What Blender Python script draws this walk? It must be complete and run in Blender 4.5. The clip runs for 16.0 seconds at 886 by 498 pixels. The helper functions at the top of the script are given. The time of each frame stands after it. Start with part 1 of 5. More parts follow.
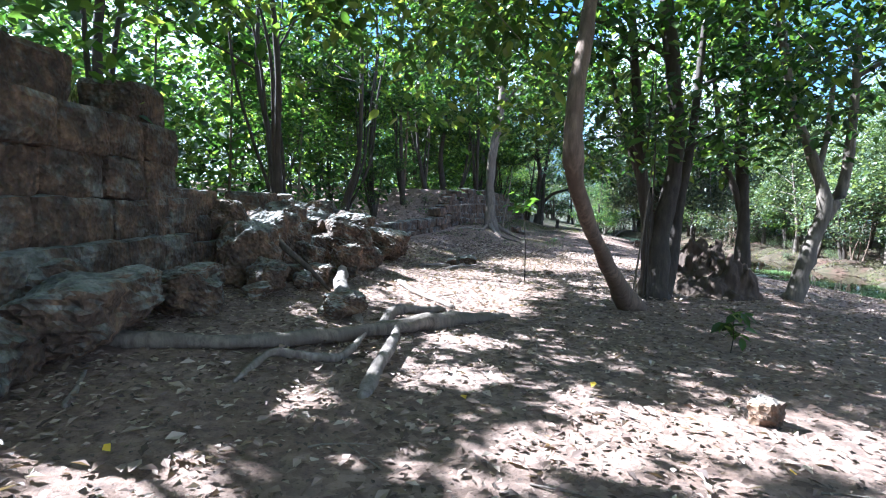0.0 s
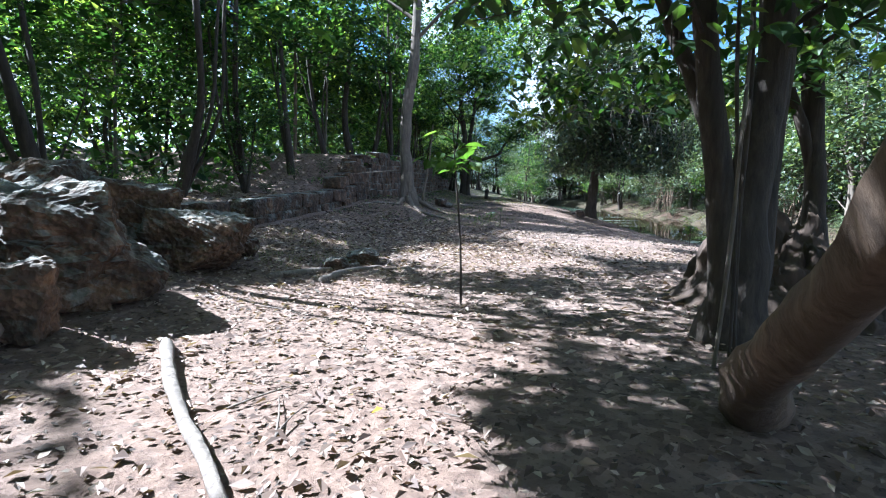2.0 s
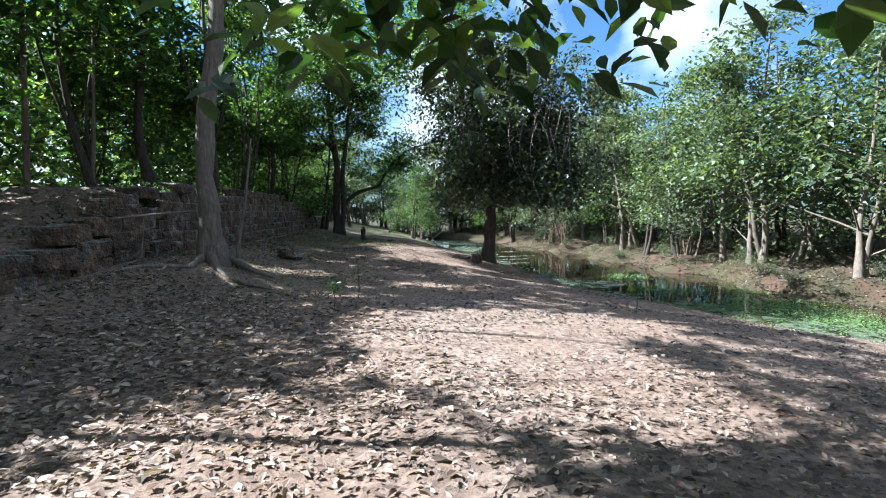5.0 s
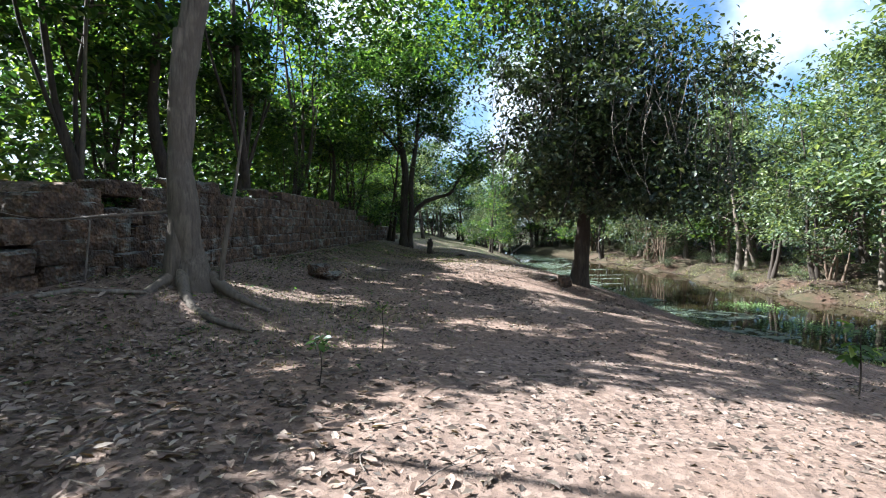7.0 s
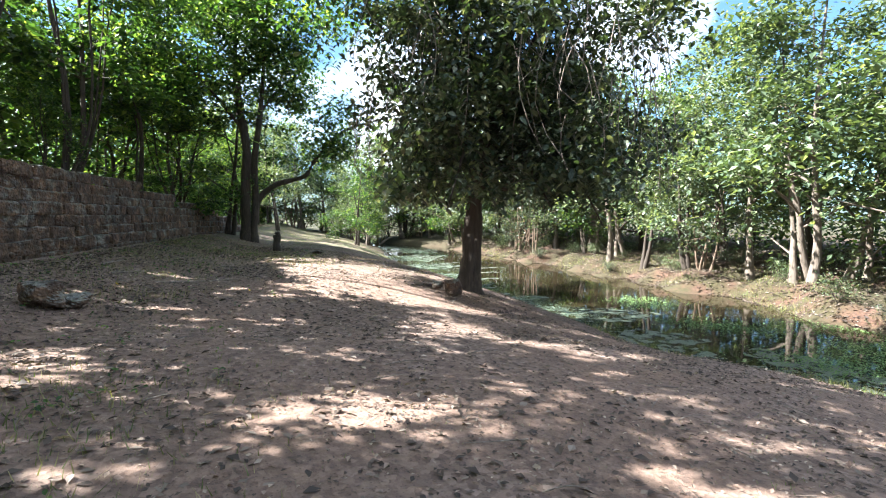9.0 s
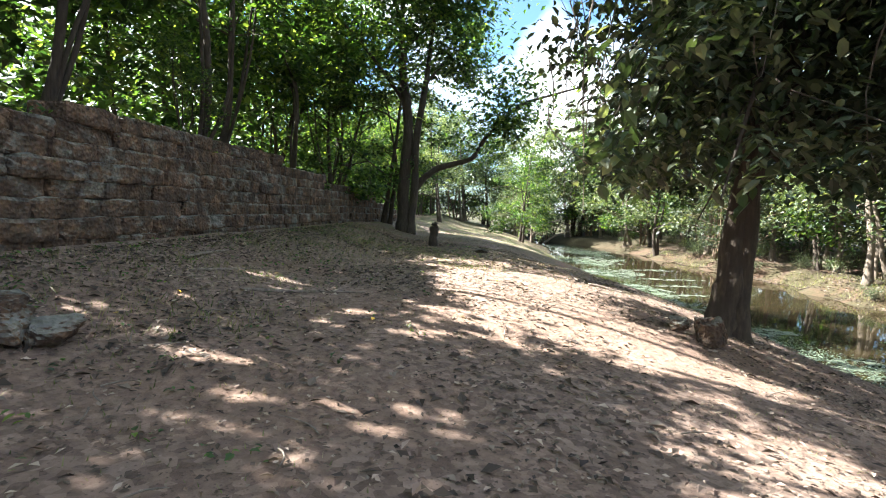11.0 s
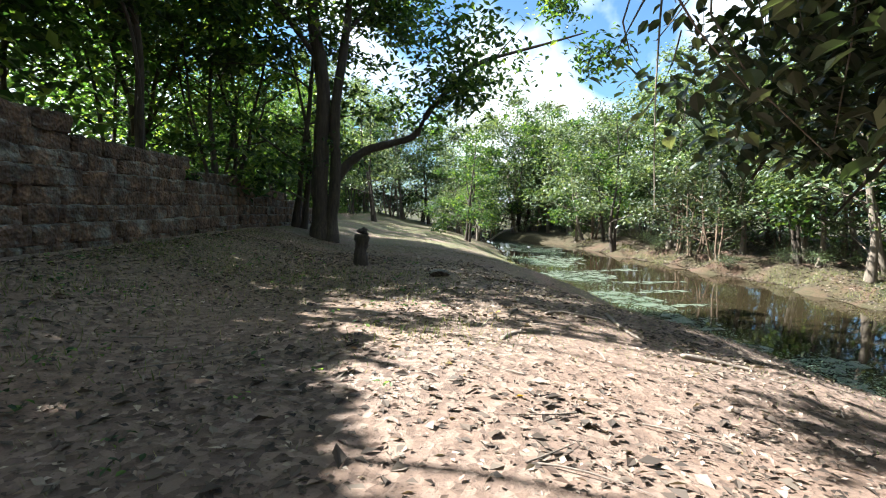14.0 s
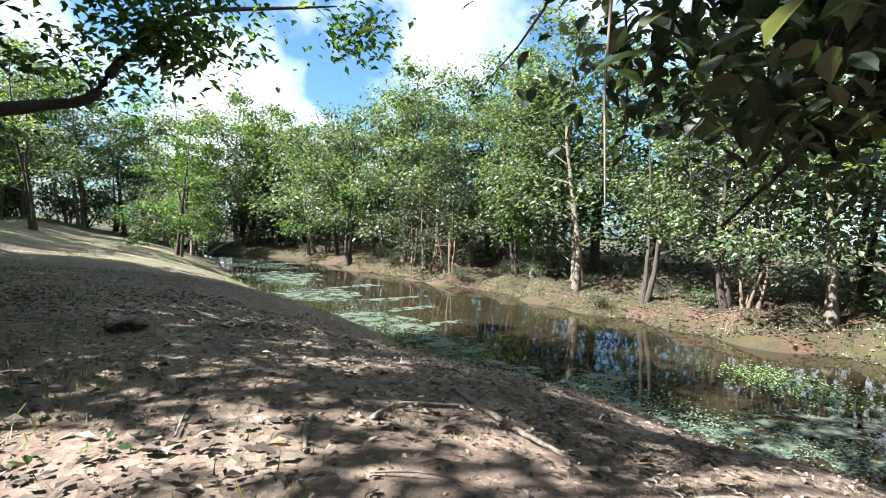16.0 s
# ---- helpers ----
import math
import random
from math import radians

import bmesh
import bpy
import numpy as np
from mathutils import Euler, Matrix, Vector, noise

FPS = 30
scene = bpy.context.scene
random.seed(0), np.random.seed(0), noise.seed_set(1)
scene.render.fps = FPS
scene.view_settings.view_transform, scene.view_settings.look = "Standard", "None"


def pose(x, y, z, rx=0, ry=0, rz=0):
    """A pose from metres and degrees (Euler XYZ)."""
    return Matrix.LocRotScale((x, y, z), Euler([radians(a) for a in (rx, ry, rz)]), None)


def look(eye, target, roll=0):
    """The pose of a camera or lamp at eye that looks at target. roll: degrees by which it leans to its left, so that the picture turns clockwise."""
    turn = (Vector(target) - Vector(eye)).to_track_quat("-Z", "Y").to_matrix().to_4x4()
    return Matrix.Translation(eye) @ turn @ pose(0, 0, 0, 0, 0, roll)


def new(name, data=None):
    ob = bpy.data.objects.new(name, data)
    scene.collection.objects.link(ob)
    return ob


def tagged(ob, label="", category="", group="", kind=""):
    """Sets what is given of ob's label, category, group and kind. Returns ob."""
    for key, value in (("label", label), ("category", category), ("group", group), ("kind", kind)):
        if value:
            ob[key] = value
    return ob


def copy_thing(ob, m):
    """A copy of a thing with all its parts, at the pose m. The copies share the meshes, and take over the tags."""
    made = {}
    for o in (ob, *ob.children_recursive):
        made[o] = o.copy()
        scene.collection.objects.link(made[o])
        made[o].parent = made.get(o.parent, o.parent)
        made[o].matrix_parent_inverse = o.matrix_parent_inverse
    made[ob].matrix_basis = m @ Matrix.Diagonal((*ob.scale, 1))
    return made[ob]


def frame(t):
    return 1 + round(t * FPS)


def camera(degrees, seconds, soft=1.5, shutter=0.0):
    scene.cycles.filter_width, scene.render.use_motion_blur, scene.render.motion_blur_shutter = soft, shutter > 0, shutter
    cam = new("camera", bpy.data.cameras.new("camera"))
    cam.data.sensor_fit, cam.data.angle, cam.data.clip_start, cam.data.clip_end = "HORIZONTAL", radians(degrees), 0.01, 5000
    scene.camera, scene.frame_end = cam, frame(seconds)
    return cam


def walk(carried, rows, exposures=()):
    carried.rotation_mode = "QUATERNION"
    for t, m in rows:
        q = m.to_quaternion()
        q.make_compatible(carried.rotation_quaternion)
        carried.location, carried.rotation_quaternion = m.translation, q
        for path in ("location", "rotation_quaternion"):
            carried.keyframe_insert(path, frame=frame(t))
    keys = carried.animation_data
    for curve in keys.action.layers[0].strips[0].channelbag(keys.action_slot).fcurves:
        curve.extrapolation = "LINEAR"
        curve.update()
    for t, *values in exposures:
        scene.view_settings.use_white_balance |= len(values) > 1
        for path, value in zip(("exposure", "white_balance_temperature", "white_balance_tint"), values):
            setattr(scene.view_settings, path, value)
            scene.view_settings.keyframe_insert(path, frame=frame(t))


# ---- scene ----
cam = camera(80.6, 16.0, 1.1)
# seconds, stops, kelvin, tint
EXPOSURE = [(0, 3.07, 5040, 8), (1, 3.07, 4940, 6), (1.6, 2.75, 4940, 6), (2.1, 2.48, 4990, 5), (2.5, 2.25, 5040, 4), (3.5, 2.3, 5090, 1), (4.2, 2.3, 5240, 1), (6.3, 2.17, 5540, 5), (7, 2.32, 5640, 5), (8, 2.92, 5840, 8), (10.3, 3.12, 6190, 7), (11, 3.17, 6290, 7), (12.5, 3.1, 6290, 6), (14, 2.61, 6040, 4), (16, 2.55, 5940, 5)]
PATH = [
    (0, (-0.04, -2.122, 2.079), (0.006, -0.129, 1.916), 2.3),
    (0.5, (0.036, -1.106, 2.077), (0.074, 0.889, 1.949), 0.6),
    (1, (0.238, 0.087, 1.921), (0.438, 2.073, 1.796), 1.3),
    (1.5, (0.414, 1.136, 1.911), (0.663, 3.113, 1.735), 2.9),
    (2, (0.661, 2.259, 1.951), (0.99, 4.215, 1.692), 0.9),
    (2.5, (0.932, 3.293, 2.031), (1.395, 5.223, 1.784), -0.2),
    (3, (1.267, 4.253, 2.054), (1.842, 6.153, 1.813), -1.6),
    (3.5, (1.641, 5.089, 2.062), (2.295, 6.964, 1.826), -0.4),
    (4, (1.957, 5.935, 2.094), (2.635, 7.806, 1.895), 0.1),
    (4.2, (2.104, 6.259, 2.151), (2.825, 8.116, 1.971), -0.0),
    (6.3, (3.644, 9.198, 2.182), (4.26, 11.099, 2.104), -1.0),
    (6.5, (3.755, 9.603, 2.13), (4.288, 11.53, 2.064), -0.6),
    (7, (4.035, 10.585, 2.08), (4.463, 12.537, 1.993), 0.4),
    (7.5, (4.315, 11.56, 2.112), (4.671, 13.525, 1.995), -0.1),
    (8, (4.618, 12.487, 2.121), (5.334, 14.351, 2.011), 1.0),
    (8.2, (4.743, 12.784, 2.114), (5.679, 14.548, 2.002), 0.6),
    (10.3, (5.901, 16.917, 1.964), (6.484, 18.827, 1.846), 2.4),
    (10.5, (5.932, 17.268, 1.97), (6.425, 19.202, 1.852), 3.3),
    (11, (6.071, 18.115, 1.925), (6.405, 20.081, 1.773), 2.7),
    (11.5, (6.181, 18.941, 1.942), (6.386, 20.926, 1.796), 2.0),
    (12, (6.286, 19.773, 1.938), (6.428, 21.764, 1.82), 1.1),
    (12.5, (6.434, 20.607, 1.945), (6.549, 22.6, 1.825), 1.1),
    (13, (6.558, 21.438, 1.914), (6.621, 23.433, 1.79), 1.6),
    (13.5, (6.752, 22.174, 1.897), (7.074, 24.144, 1.761), 1.3),
    (14, (6.946, 22.971, 1.932), (7.513, 24.883, 1.774), 1.3),
    (14.5, (7.085, 23.664, 1.98), (7.875, 25.497, 1.85), 1.7),
    (15, (7.363, 24.417, 1.907), (8.424, 26.108, 1.779), 1.8),
    (15.5, (7.615, 25.104, 1.868), (8.879, 26.649, 1.75), 2.4),
    (16, (7.864, 25.787, 1.814), (9.305, 27.173, 1.739), 2.5),
]
walk(cam, [(t, look(eye, target, roll)) for t, eye, target, roll in PATH], EXPOSURE)

# ---- world, sun, exposure ----
SUN_DIR = Vector((-0.80, 0.34, 0.86)).normalized()
world = bpy.data.worlds.new("sky")
scene.world = world
world.use_nodes = True
wn, wl = world.node_tree.nodes, world.node_tree.links
wn.clear()
sky = wn.new("ShaderNodeTexSky")
sky.sky_type = "NISHITA"
sky.sun_disc = False
sky.sun_elevation = math.asin(SUN_DIR.z)
sky.sun_rotation = math.atan2(SUN_DIR.x, SUN_DIR.y)
sky.dust_density = 1.2
tc = wn.new("ShaderNodeTexCoord")
cl = wn.new("ShaderNodeTexNoise")
cl.inputs["Scale"].default_value = 3.2
cl.inputs["Detail"].default_value = 6
ramp = wn.new("ShaderNodeValToRGB")
ramp.color_ramp.elements[0].position, ramp.color_ramp.elements[1].position = 0.46, 0.60
mix = wn.new("ShaderNodeMixRGB")
mix.inputs[2].default_value = (24.0, 24.6, 25.4, 1)
bg = wn.new("ShaderNodeBackground")
bg.inputs["Strength"].default_value = 0.0155
out = wn.new("ShaderNodeOutputWorld")
wl.new(tc.outputs["Generated"], cl.inputs["Vector"])
wl.new(cl.outputs["Fac"], ramp.inputs[0])
wl.new(ramp.outputs[0], mix.inputs[0])
lift = wn.new("ShaderNodeMixRGB")
lift.blend_type = "MULTIPLY"
lift.inputs[0].default_value = 1.0
lift.inputs[2].default_value = (1.9, 2.4, 2.9, 1)
wl.new(sky.outputs[0], lift.inputs[1])
wl.new(lift.outputs[0], mix.inputs[1])
wl.new(mix.outputs[0], bg.inputs[0])
wl.new(bg.outputs[0], out.inputs[0])

sun = new("sun", bpy.data.lights.new("sun", "SUN"))
sun.data.energy = 5.0
sun.data.angle = radians(0.55)
sun.data.color = (1.0, 0.96, 0.90)
sun.matrix_world = look(SUN_DIR * 60, (0, 0, 0))


# ---- the lie of the land ----
WATER = -1.05
rng = np.random.default_rng(7)


def near_shore(y):
    return np.interp(y, [-20, 5, 14, 20, 23, 25, 26.4, 27.6, 29, 30.2, 31.8, 34, 36.4, 39, 41.5, 49, 60, 70, 90], [19, 18, 17, 15.9, 15.0, 15.1, 15.6, 15.65, 15.35, 15.0, 15.1, 15.75, 16.3, 16.9, 16.9, 18.5, 22, 24.6, 30])


def far_shore(y):
    return np.interp(y, [-20, 10, 18, 22, 24.5, 27, 30, 34, 37, 40, 44, 48.5, 56, 62, 69, 72, 90], [24, 22.5, 21.8, 22.2, 22.8, 24.4, 24.3, 24.9, 25.7, 26.8, 26.9, 27.4, 28.4, 29.3, 28.5, 25.5, 31])


def wall_x(y):
    return np.interp(y, [-10, 4, 8, 14, 17, 20, 24.2, 29.5, 36, 44, 80], [-2.8, -2.7, -2.1, -0.6, 0.4, 1.5, 2.93, 4.37, 6.0, 8.5, 18])


def wall_h(y):
    # before y 0.5, out of view, kept low to let sun onto the path
    return np.interp(y, [-10, 0.5, 1.1, 3.3, 3.8, 6.5, 8.5, 16, 18.5, 20.5, 30, 37, 42, 60], [1.0, 1.0, 2.0, 2.0, 1.15, 0.95, 0.6, 0.5, 1.0, 1.6, 1.5, 1.0, 0.5, 0.4])


def smooth(q):
    q = np.clip(q, 0, 1)
    return q * q * (3 - 2 * q)


def ground_z(x, y):
    """Height of the ground, for arrays or numbers."""
    x, y = np.asarray(x, float), np.asarray(y, float)
    s = near_shore(y) + 0.22 * np.sin(y * 1.1) + 0.12 * np.sin(y * 2.9 + 1)
    f = far_shore(y) + 0.45 * np.sin(y * 0.8) + 0.3 * np.sin(y * 2.1)
    w = np.interp(y, [17, 21, 24.5, 29, 40, 60], [15, 12.5, 8.5, 7, 7.5, 9])
    top = np.interp(y, [0, 5, 12, 17, 24, 36, 60], [0.92, 0.88, 0.8, 0.82, 0.92, 0.95, 0.6])
    q = np.clip((s - x) / w, 0, 1)
    land = WATER + (top - WATER) * (1 - (1 - q) ** 2)
    land = land + 0.42 * smooth((wall_x(y) + 2.6 - x) / 2.6) * np.interp(y, [0, 8, 14, 18], [0.35, 0.6, 0.8, 1])
    land = land + 0.3 * np.exp(-((x - 2.2) ** 2 + (y - 18) ** 2) / 1.6)
    land = land + (wall_h(y) - 0.12) * smooth((wall_x(y) - 0.45 - x) / 0.3)
    pond = WATER - 0.5 * smooth(np.minimum(x - s, f - x) / 2.5)
    far = WATER + 0.62 * smooth((x - f) / 1.6) + 0.95 * smooth((x - f - 1.5) / 10) + smooth((x - f - 0.3) / 1.5) * (0.09 * np.sin(1.9 * x + 1.3 * y) + 0.07 * np.sin(3.7 * y - 1.1 * x))
    return np.where(x < s, land, np.where(x < f, pond, far))


def gz(x, y):
    return float(ground_z(x, y))


# ---- materials ----
def material(name):
    m = bpy.data.materials.new(name)
    m.use_nodes = True
    return m, m.node_tree.nodes, m.node_tree.links, m.node_tree.nodes["Principled BSDF"]


def add(nodes, kind, **values):
    n = nodes.new("ShaderNode" + kind)
    for key, value in values.items():
        n.inputs[key.replace("_", " ")].default_value = value
    return n


def colours(nodes, stops):
    n = nodes.new("ShaderNodeValToRGB")
    while len(n.color_ramp.elements) < len(stops):
        n.color_ramp.elements.new(0.5)
    for e, (p, c) in zip(n.color_ramp.elements, stops):
        e.position, e.color = p, (*c, 1)
    return n


def earth_material():
    m, n, l, b = material("leaf littered earth")
    geo = n.new("ShaderNodeNewGeometry")
    big = add(n, "TexNoise", Scale=0.5, Detail=6.0)
    fine = add(n, "TexNoise", Scale=11.0, Detail=9.0, Roughness=0.78)
    cells = add(n, "TexVoronoi", Scale=19.0)
    for t in (big, fine, cells):
        l.new(geo.outputs["Position"], t.inputs["Vector"])
    soil = colours(n, [(0.3, (0.045, 0.029, 0.021)), (0.5, (0.195, 0.12, 0.084)), (0.75, (0.37, 0.25, 0.178))])
    l.new(fine.outputs["Fac"], soil.inputs[0])
    leafy = colours(n, [(0.0, (0.045, 0.029, 0.022)), (0.5, (0.18, 0.122, 0.094)), (1.0, (0.34, 0.25, 0.20))])
    l.new(cells.outputs["Color"], leafy.inputs[0])
    mx = n.new("ShaderNodeMixRGB")
    cover = colours(n, [(0.4, (0.25, 0.25, 0.25)), (0.6, (0.8, 0.8, 0.8))])
    l.new(big.outputs["Fac"], cover.inputs[0])
    l.new(cover.outputs[0], mx.inputs[0])
    l.new(soil.outputs[0], mx.inputs[1])
    l.new(leafy.outputs[0], mx.inputs[2])
    bits = add(n, "TexVoronoi", Scale=34.0)
    bits.feature = "F1"
    l.new(geo.outputs["Position"], bits.inputs["Vector"])
    bit = colours(n, [(0.10, (0.42, 0.40, 0.38)), (0.26, (1, 1, 1))])
    l.new(bits.outputs["Distance"], bit.inputs[0])
    fl = n.new("ShaderNodeMixRGB")
    fl.blend_type = "MULTIPLY"
    fl.inputs[0].default_value = 0.8
    l.new(mx.outputs[0], fl.inputs[1])
    l.new(bit.outputs[0], fl.inputs[2])
    mx = fl
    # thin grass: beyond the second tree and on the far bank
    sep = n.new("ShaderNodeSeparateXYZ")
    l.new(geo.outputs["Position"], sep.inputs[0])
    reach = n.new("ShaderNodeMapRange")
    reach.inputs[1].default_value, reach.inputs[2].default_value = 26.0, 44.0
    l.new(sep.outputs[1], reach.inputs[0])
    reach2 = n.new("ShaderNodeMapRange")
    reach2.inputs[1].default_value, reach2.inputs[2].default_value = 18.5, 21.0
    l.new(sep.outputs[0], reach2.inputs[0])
    patch = add(n, "TexNoise", Scale=0.9, Detail=5.0)
    l.new(geo.outputs["Position"], patch.inputs["Vector"])
    pr = colours(n, [(0.36, (0, 0, 0)), (0.56, (0.85, 0.85, 0.85))])
    l.new(patch.outputs["Fac"], pr.inputs[0])
    reach3 = n.new("ShaderNodeMapRange")
    reach3.inputs[1].default_value, reach3.inputs[2].default_value = 60.0, 76.0
    dist = n.new("ShaderNodeVectorMath")
    dist.operation = "LENGTH"
    l.new(geo.outputs["Position"], dist.inputs[0])
    l.new(dist.outputs["Value"], reach3.inputs[0])
    mxr = n.new("ShaderNodeMath")
    mxr.operation = "MAXIMUM"
    l.new(reach.outputs[0], mxr.inputs[0])
    l.new(reach2.outputs[0], mxr.inputs[1])
    low = n.new("ShaderNodeMath")
    low.operation = "MULTIPLY"
    l.new(mxr.outputs[0], low.inputs[0])
    l.new(pr.outputs[0], low.inputs[1])
    grass = colours(n, [(0.3, (0.045, 0.058, 0.018)), (0.7, (0.13, 0.14, 0.05))])
    l.new(fine.outputs["Fac"], grass.inputs[0])
    mg = n.new("ShaderNodeMixRGB")
    full = n.new("ShaderNodeMath")
    full.operation = "MAXIMUM"
    l.new(low.outputs[0], full.inputs[0])
    l.new(reach3.outputs[0], full.inputs[1])
    l.new(full.outputs[0], mg.inputs[0])
    l.new(mx.outputs[0], mg.inputs[1])
    l.new(grass.outputs[0], mg.inputs[2])
    # far bank darkened: dark litter, plus tree shade put into the colour
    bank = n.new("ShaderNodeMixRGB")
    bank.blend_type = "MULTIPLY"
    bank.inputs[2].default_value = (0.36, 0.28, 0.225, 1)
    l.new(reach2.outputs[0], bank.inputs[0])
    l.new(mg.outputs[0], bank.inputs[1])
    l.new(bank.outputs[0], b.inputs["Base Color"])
    b.inputs["Roughness"].default_value = 0.95
    bump = add(n, "Bump", Strength=0.9, Distance=0.03)
    sm = n.new("ShaderNodeMath")
    sm.operation = "ADD"
    l.new(fine.outputs["Fac"], sm.inputs[0])
    dm = n.new("ShaderNodeMath")
    dm.operation = "MULTIPLY"
    dm.inputs[1].default_value = 0.35
    l.new(cells.outputs["Distance"], dm.inputs[0])
    l.new(dm.outputs[0], sm.inputs[1])
    l.new(sm.outputs[0], bump.inputs["Height"])
    l.new(bump.outputs[0], b.inputs["Normal"])
    return m


def bark_material(name, dark, light, moss=0.0, scale=1.0):
    m, n, l, b = material(name)
    tex = n.new("ShaderNodeTexCoord")
    mp = n.new("ShaderNodeMapping")
    mp.inputs["Scale"].default_value = (9 * scale, 9 * scale, 1.6 * scale)
    l.new(tex.outputs["Object"], mp.inputs["Vector"])
    fib = add(n, "TexNoise", Scale=2.2, Detail=8.0, Roughness=0.65)
    l.new(mp.outputs[0], fib.inputs["Vector"])
    blot = add(n, "TexNoise", Scale=3.0, Detail=4.0)
    l.new(tex.outputs["Object"], blot.inputs["Vector"])
    c = colours(n, [(0.3, dark), (0.7, light)])
    l.new(fib.outputs["Fac"], c.inputs[0])
    spot = colours(n, [(0.48, (0, 0, 0)), (0.62, (0.8, 0.8, 0.8))])
    l.new(blot.outputs["Fac"], spot.inputs[0])
    mx = n.new("ShaderNodeMixRGB")
    l.new(spot.outputs[0], mx.inputs[0])
    l.new(c.outputs[0], mx.inputs[1])
    mx.inputs[2].default_value = (*[d * 0.6 + s * 0.35 for d, s in zip(dark, light)], 1)
    l.new(mx.outputs[0], b.inputs["Base Color"])
    b.inputs["Roughness"].default_value = 0.9
    bump = add(n, "Bump", Strength=0.8, Distance=0.02)
    l.new(fib.outputs["Fac"], bump.inputs["Height"])
    l.new(bump.outputs[0], b.inputs["Normal"])
    return m


def leaf_material(name, stops, through_share=0.48, rough=0.45):
    m, n, l, b = material(name)
    geo = n.new("ShaderNodeNewGeometry")
    inf = n.new("ShaderNodeObjectInfo")
    c = colours(n, stops)
    l.new(geo.outputs["Random Per Island"], c.inputs[0])
    hs = n.new("ShaderNodeHueSaturation")
    mr = n.new("ShaderNodeMapRange")
    mr.inputs[3].default_value, mr.inputs[4].default_value = 0.75, 1.25
    l.new(inf.outputs["Random"], mr.inputs[0])
    l.new(mr.outputs[0], hs.inputs["Value"])
    l.new(c.outputs[0], hs.inputs["Color"])
    l.new(hs.outputs[0], b.inputs["Base Color"])
    b.inputs["Roughness"].default_value = rough
    tr = n.new("ShaderNodeBsdfTranslucent")
    warm = n.new("ShaderNodeMixRGB")
    warm.blend_type = "MULTIPLY"
    warm.inputs[0].default_value = 1.0
    warm.inputs[2].default_value = (2.3, 2.3, 0.95, 1)
    l.new(hs.outputs[0], warm.inputs[1])
    l.new(warm.outputs[0], tr.inputs[0])
    ms = n.new("ShaderNodeMixShader")
    ms.inputs[0].default_value = through_share
    l.new(b.outputs[0], ms.inputs[1])
    l.new(tr.outputs[0], ms.inputs[2])
    l.new(ms.outputs[0], n["Material Output"].inputs[0])
    return m


def laterite_material(name, stain=0.5):
    m, n, l, b = material(name)
    tex = n.new("ShaderNodeTexCoord")
    geo = n.new("ShaderNodeNewGeometry")
    inf = n.new("ShaderNodeObjectInfo")
    pits = add(n, "TexVoronoi", Scale=22.0)
    mid = add(n, "TexNoise", Scale=5.0, Detail=8.0, Roughness=0.7)
    lichen = add(n, "TexNoise", Scale=2.2, Detail=9.0, Roughness=0.72)
    for t in (pits, mid, lichen):
        l.new(geo.outputs["Position"], t.inputs["Vector"])
    c = colours(n, [(0.28, (0.018, 0.012, 0.009)), (0.5, (0.092, 0.056, 0.036)), (0.75, (0.29, 0.172, 0.098))])
    l.new(mid.outputs["Fac"], c.inputs[0])
    hs = n.new("ShaderNodeHueSaturation")
    mr = n.new("ShaderNodeMapRange")
    mr.inputs[3].default_value, mr.inputs[4].default_value = 0.75, 1.15
    l.new(inf.outputs["Random"], mr.inputs[0])
    l.new(mr.outputs[0], hs.inputs["Value"])
    l.new(c.outputs[0], hs.inputs["Color"])
    lr = colours(n, [(stain, (0, 0, 0)), (stain + 0.14, (0.9, 0.9, 0.9))])
    facing = n.new("ShaderNodeSeparateXYZ")
    l.new(geo.outputs["True Normal"], facing.inputs[0])
    upward = n.new("ShaderNodeMath")
    upward.operation = "MULTIPLY_ADD"
    upward.inputs[1].default_value = 0.16
    l.new(facing.outputs[2], upward.inputs[0])
    l.new(lichen.outputs["Fac"], upward.inputs[2])
    l.new(upward.outputs[0], lr.inputs[0])
    grey = colours(n, [(0.3, (0.03, 0.03, 0.026)), (0.7, (0.32, 0.31, 0.265))])
    l.new(mid.outputs["Fac"], grey.inputs[0])
    mx = n.new("ShaderNodeMixRGB")
    l.new(lr.outputs[0], mx.inputs[0])
    l.new(hs.outputs[0], mx.inputs[1])
    l.new(grey.outputs[0], mx.inputs[2])
    l.new(mx.outputs[0], b.inputs["Base Color"])
    b.inputs["Roughness"].default_value = 0.95
    bump = add(n, "Bump", Strength=1.0, Distance=0.04)
    sm = n.new("ShaderNodeMath")
    sm.operation = "ADD"
    l.new(mid.outputs["Fac"], sm.inputs[0])
    l.new(pits.outputs["Distance"], sm.inputs[1])
    l.new(sm.outputs[0], bump.inputs["Height"])
    l.new(bump.outputs[0], b.inputs["Normal"])
    return m


def water_material():
    m, n, l, b = material("still dark pond water")
    b.inputs["Base Color"].default_value = (0.022, 0.017, 0.009, 1)
    b.inputs["Roughness"].default_value = 0.03
    b.inputs["IOR"].default_value = 1.33
    geo = n.new("ShaderNodeNewGeometry")
    w = add(n, "TexNoise", Scale=1.6, Detail=3.0)
    l.new(geo.outputs["Position"], w.inputs["Vector"])
    bump = add(n, "Bump", Strength=0.06, Distance=0.05)
    l.new(w.outputs["Fac"], bump.inputs["Height"])
    l.new(bump.outputs[0], b.inputs["Normal"])
    return m


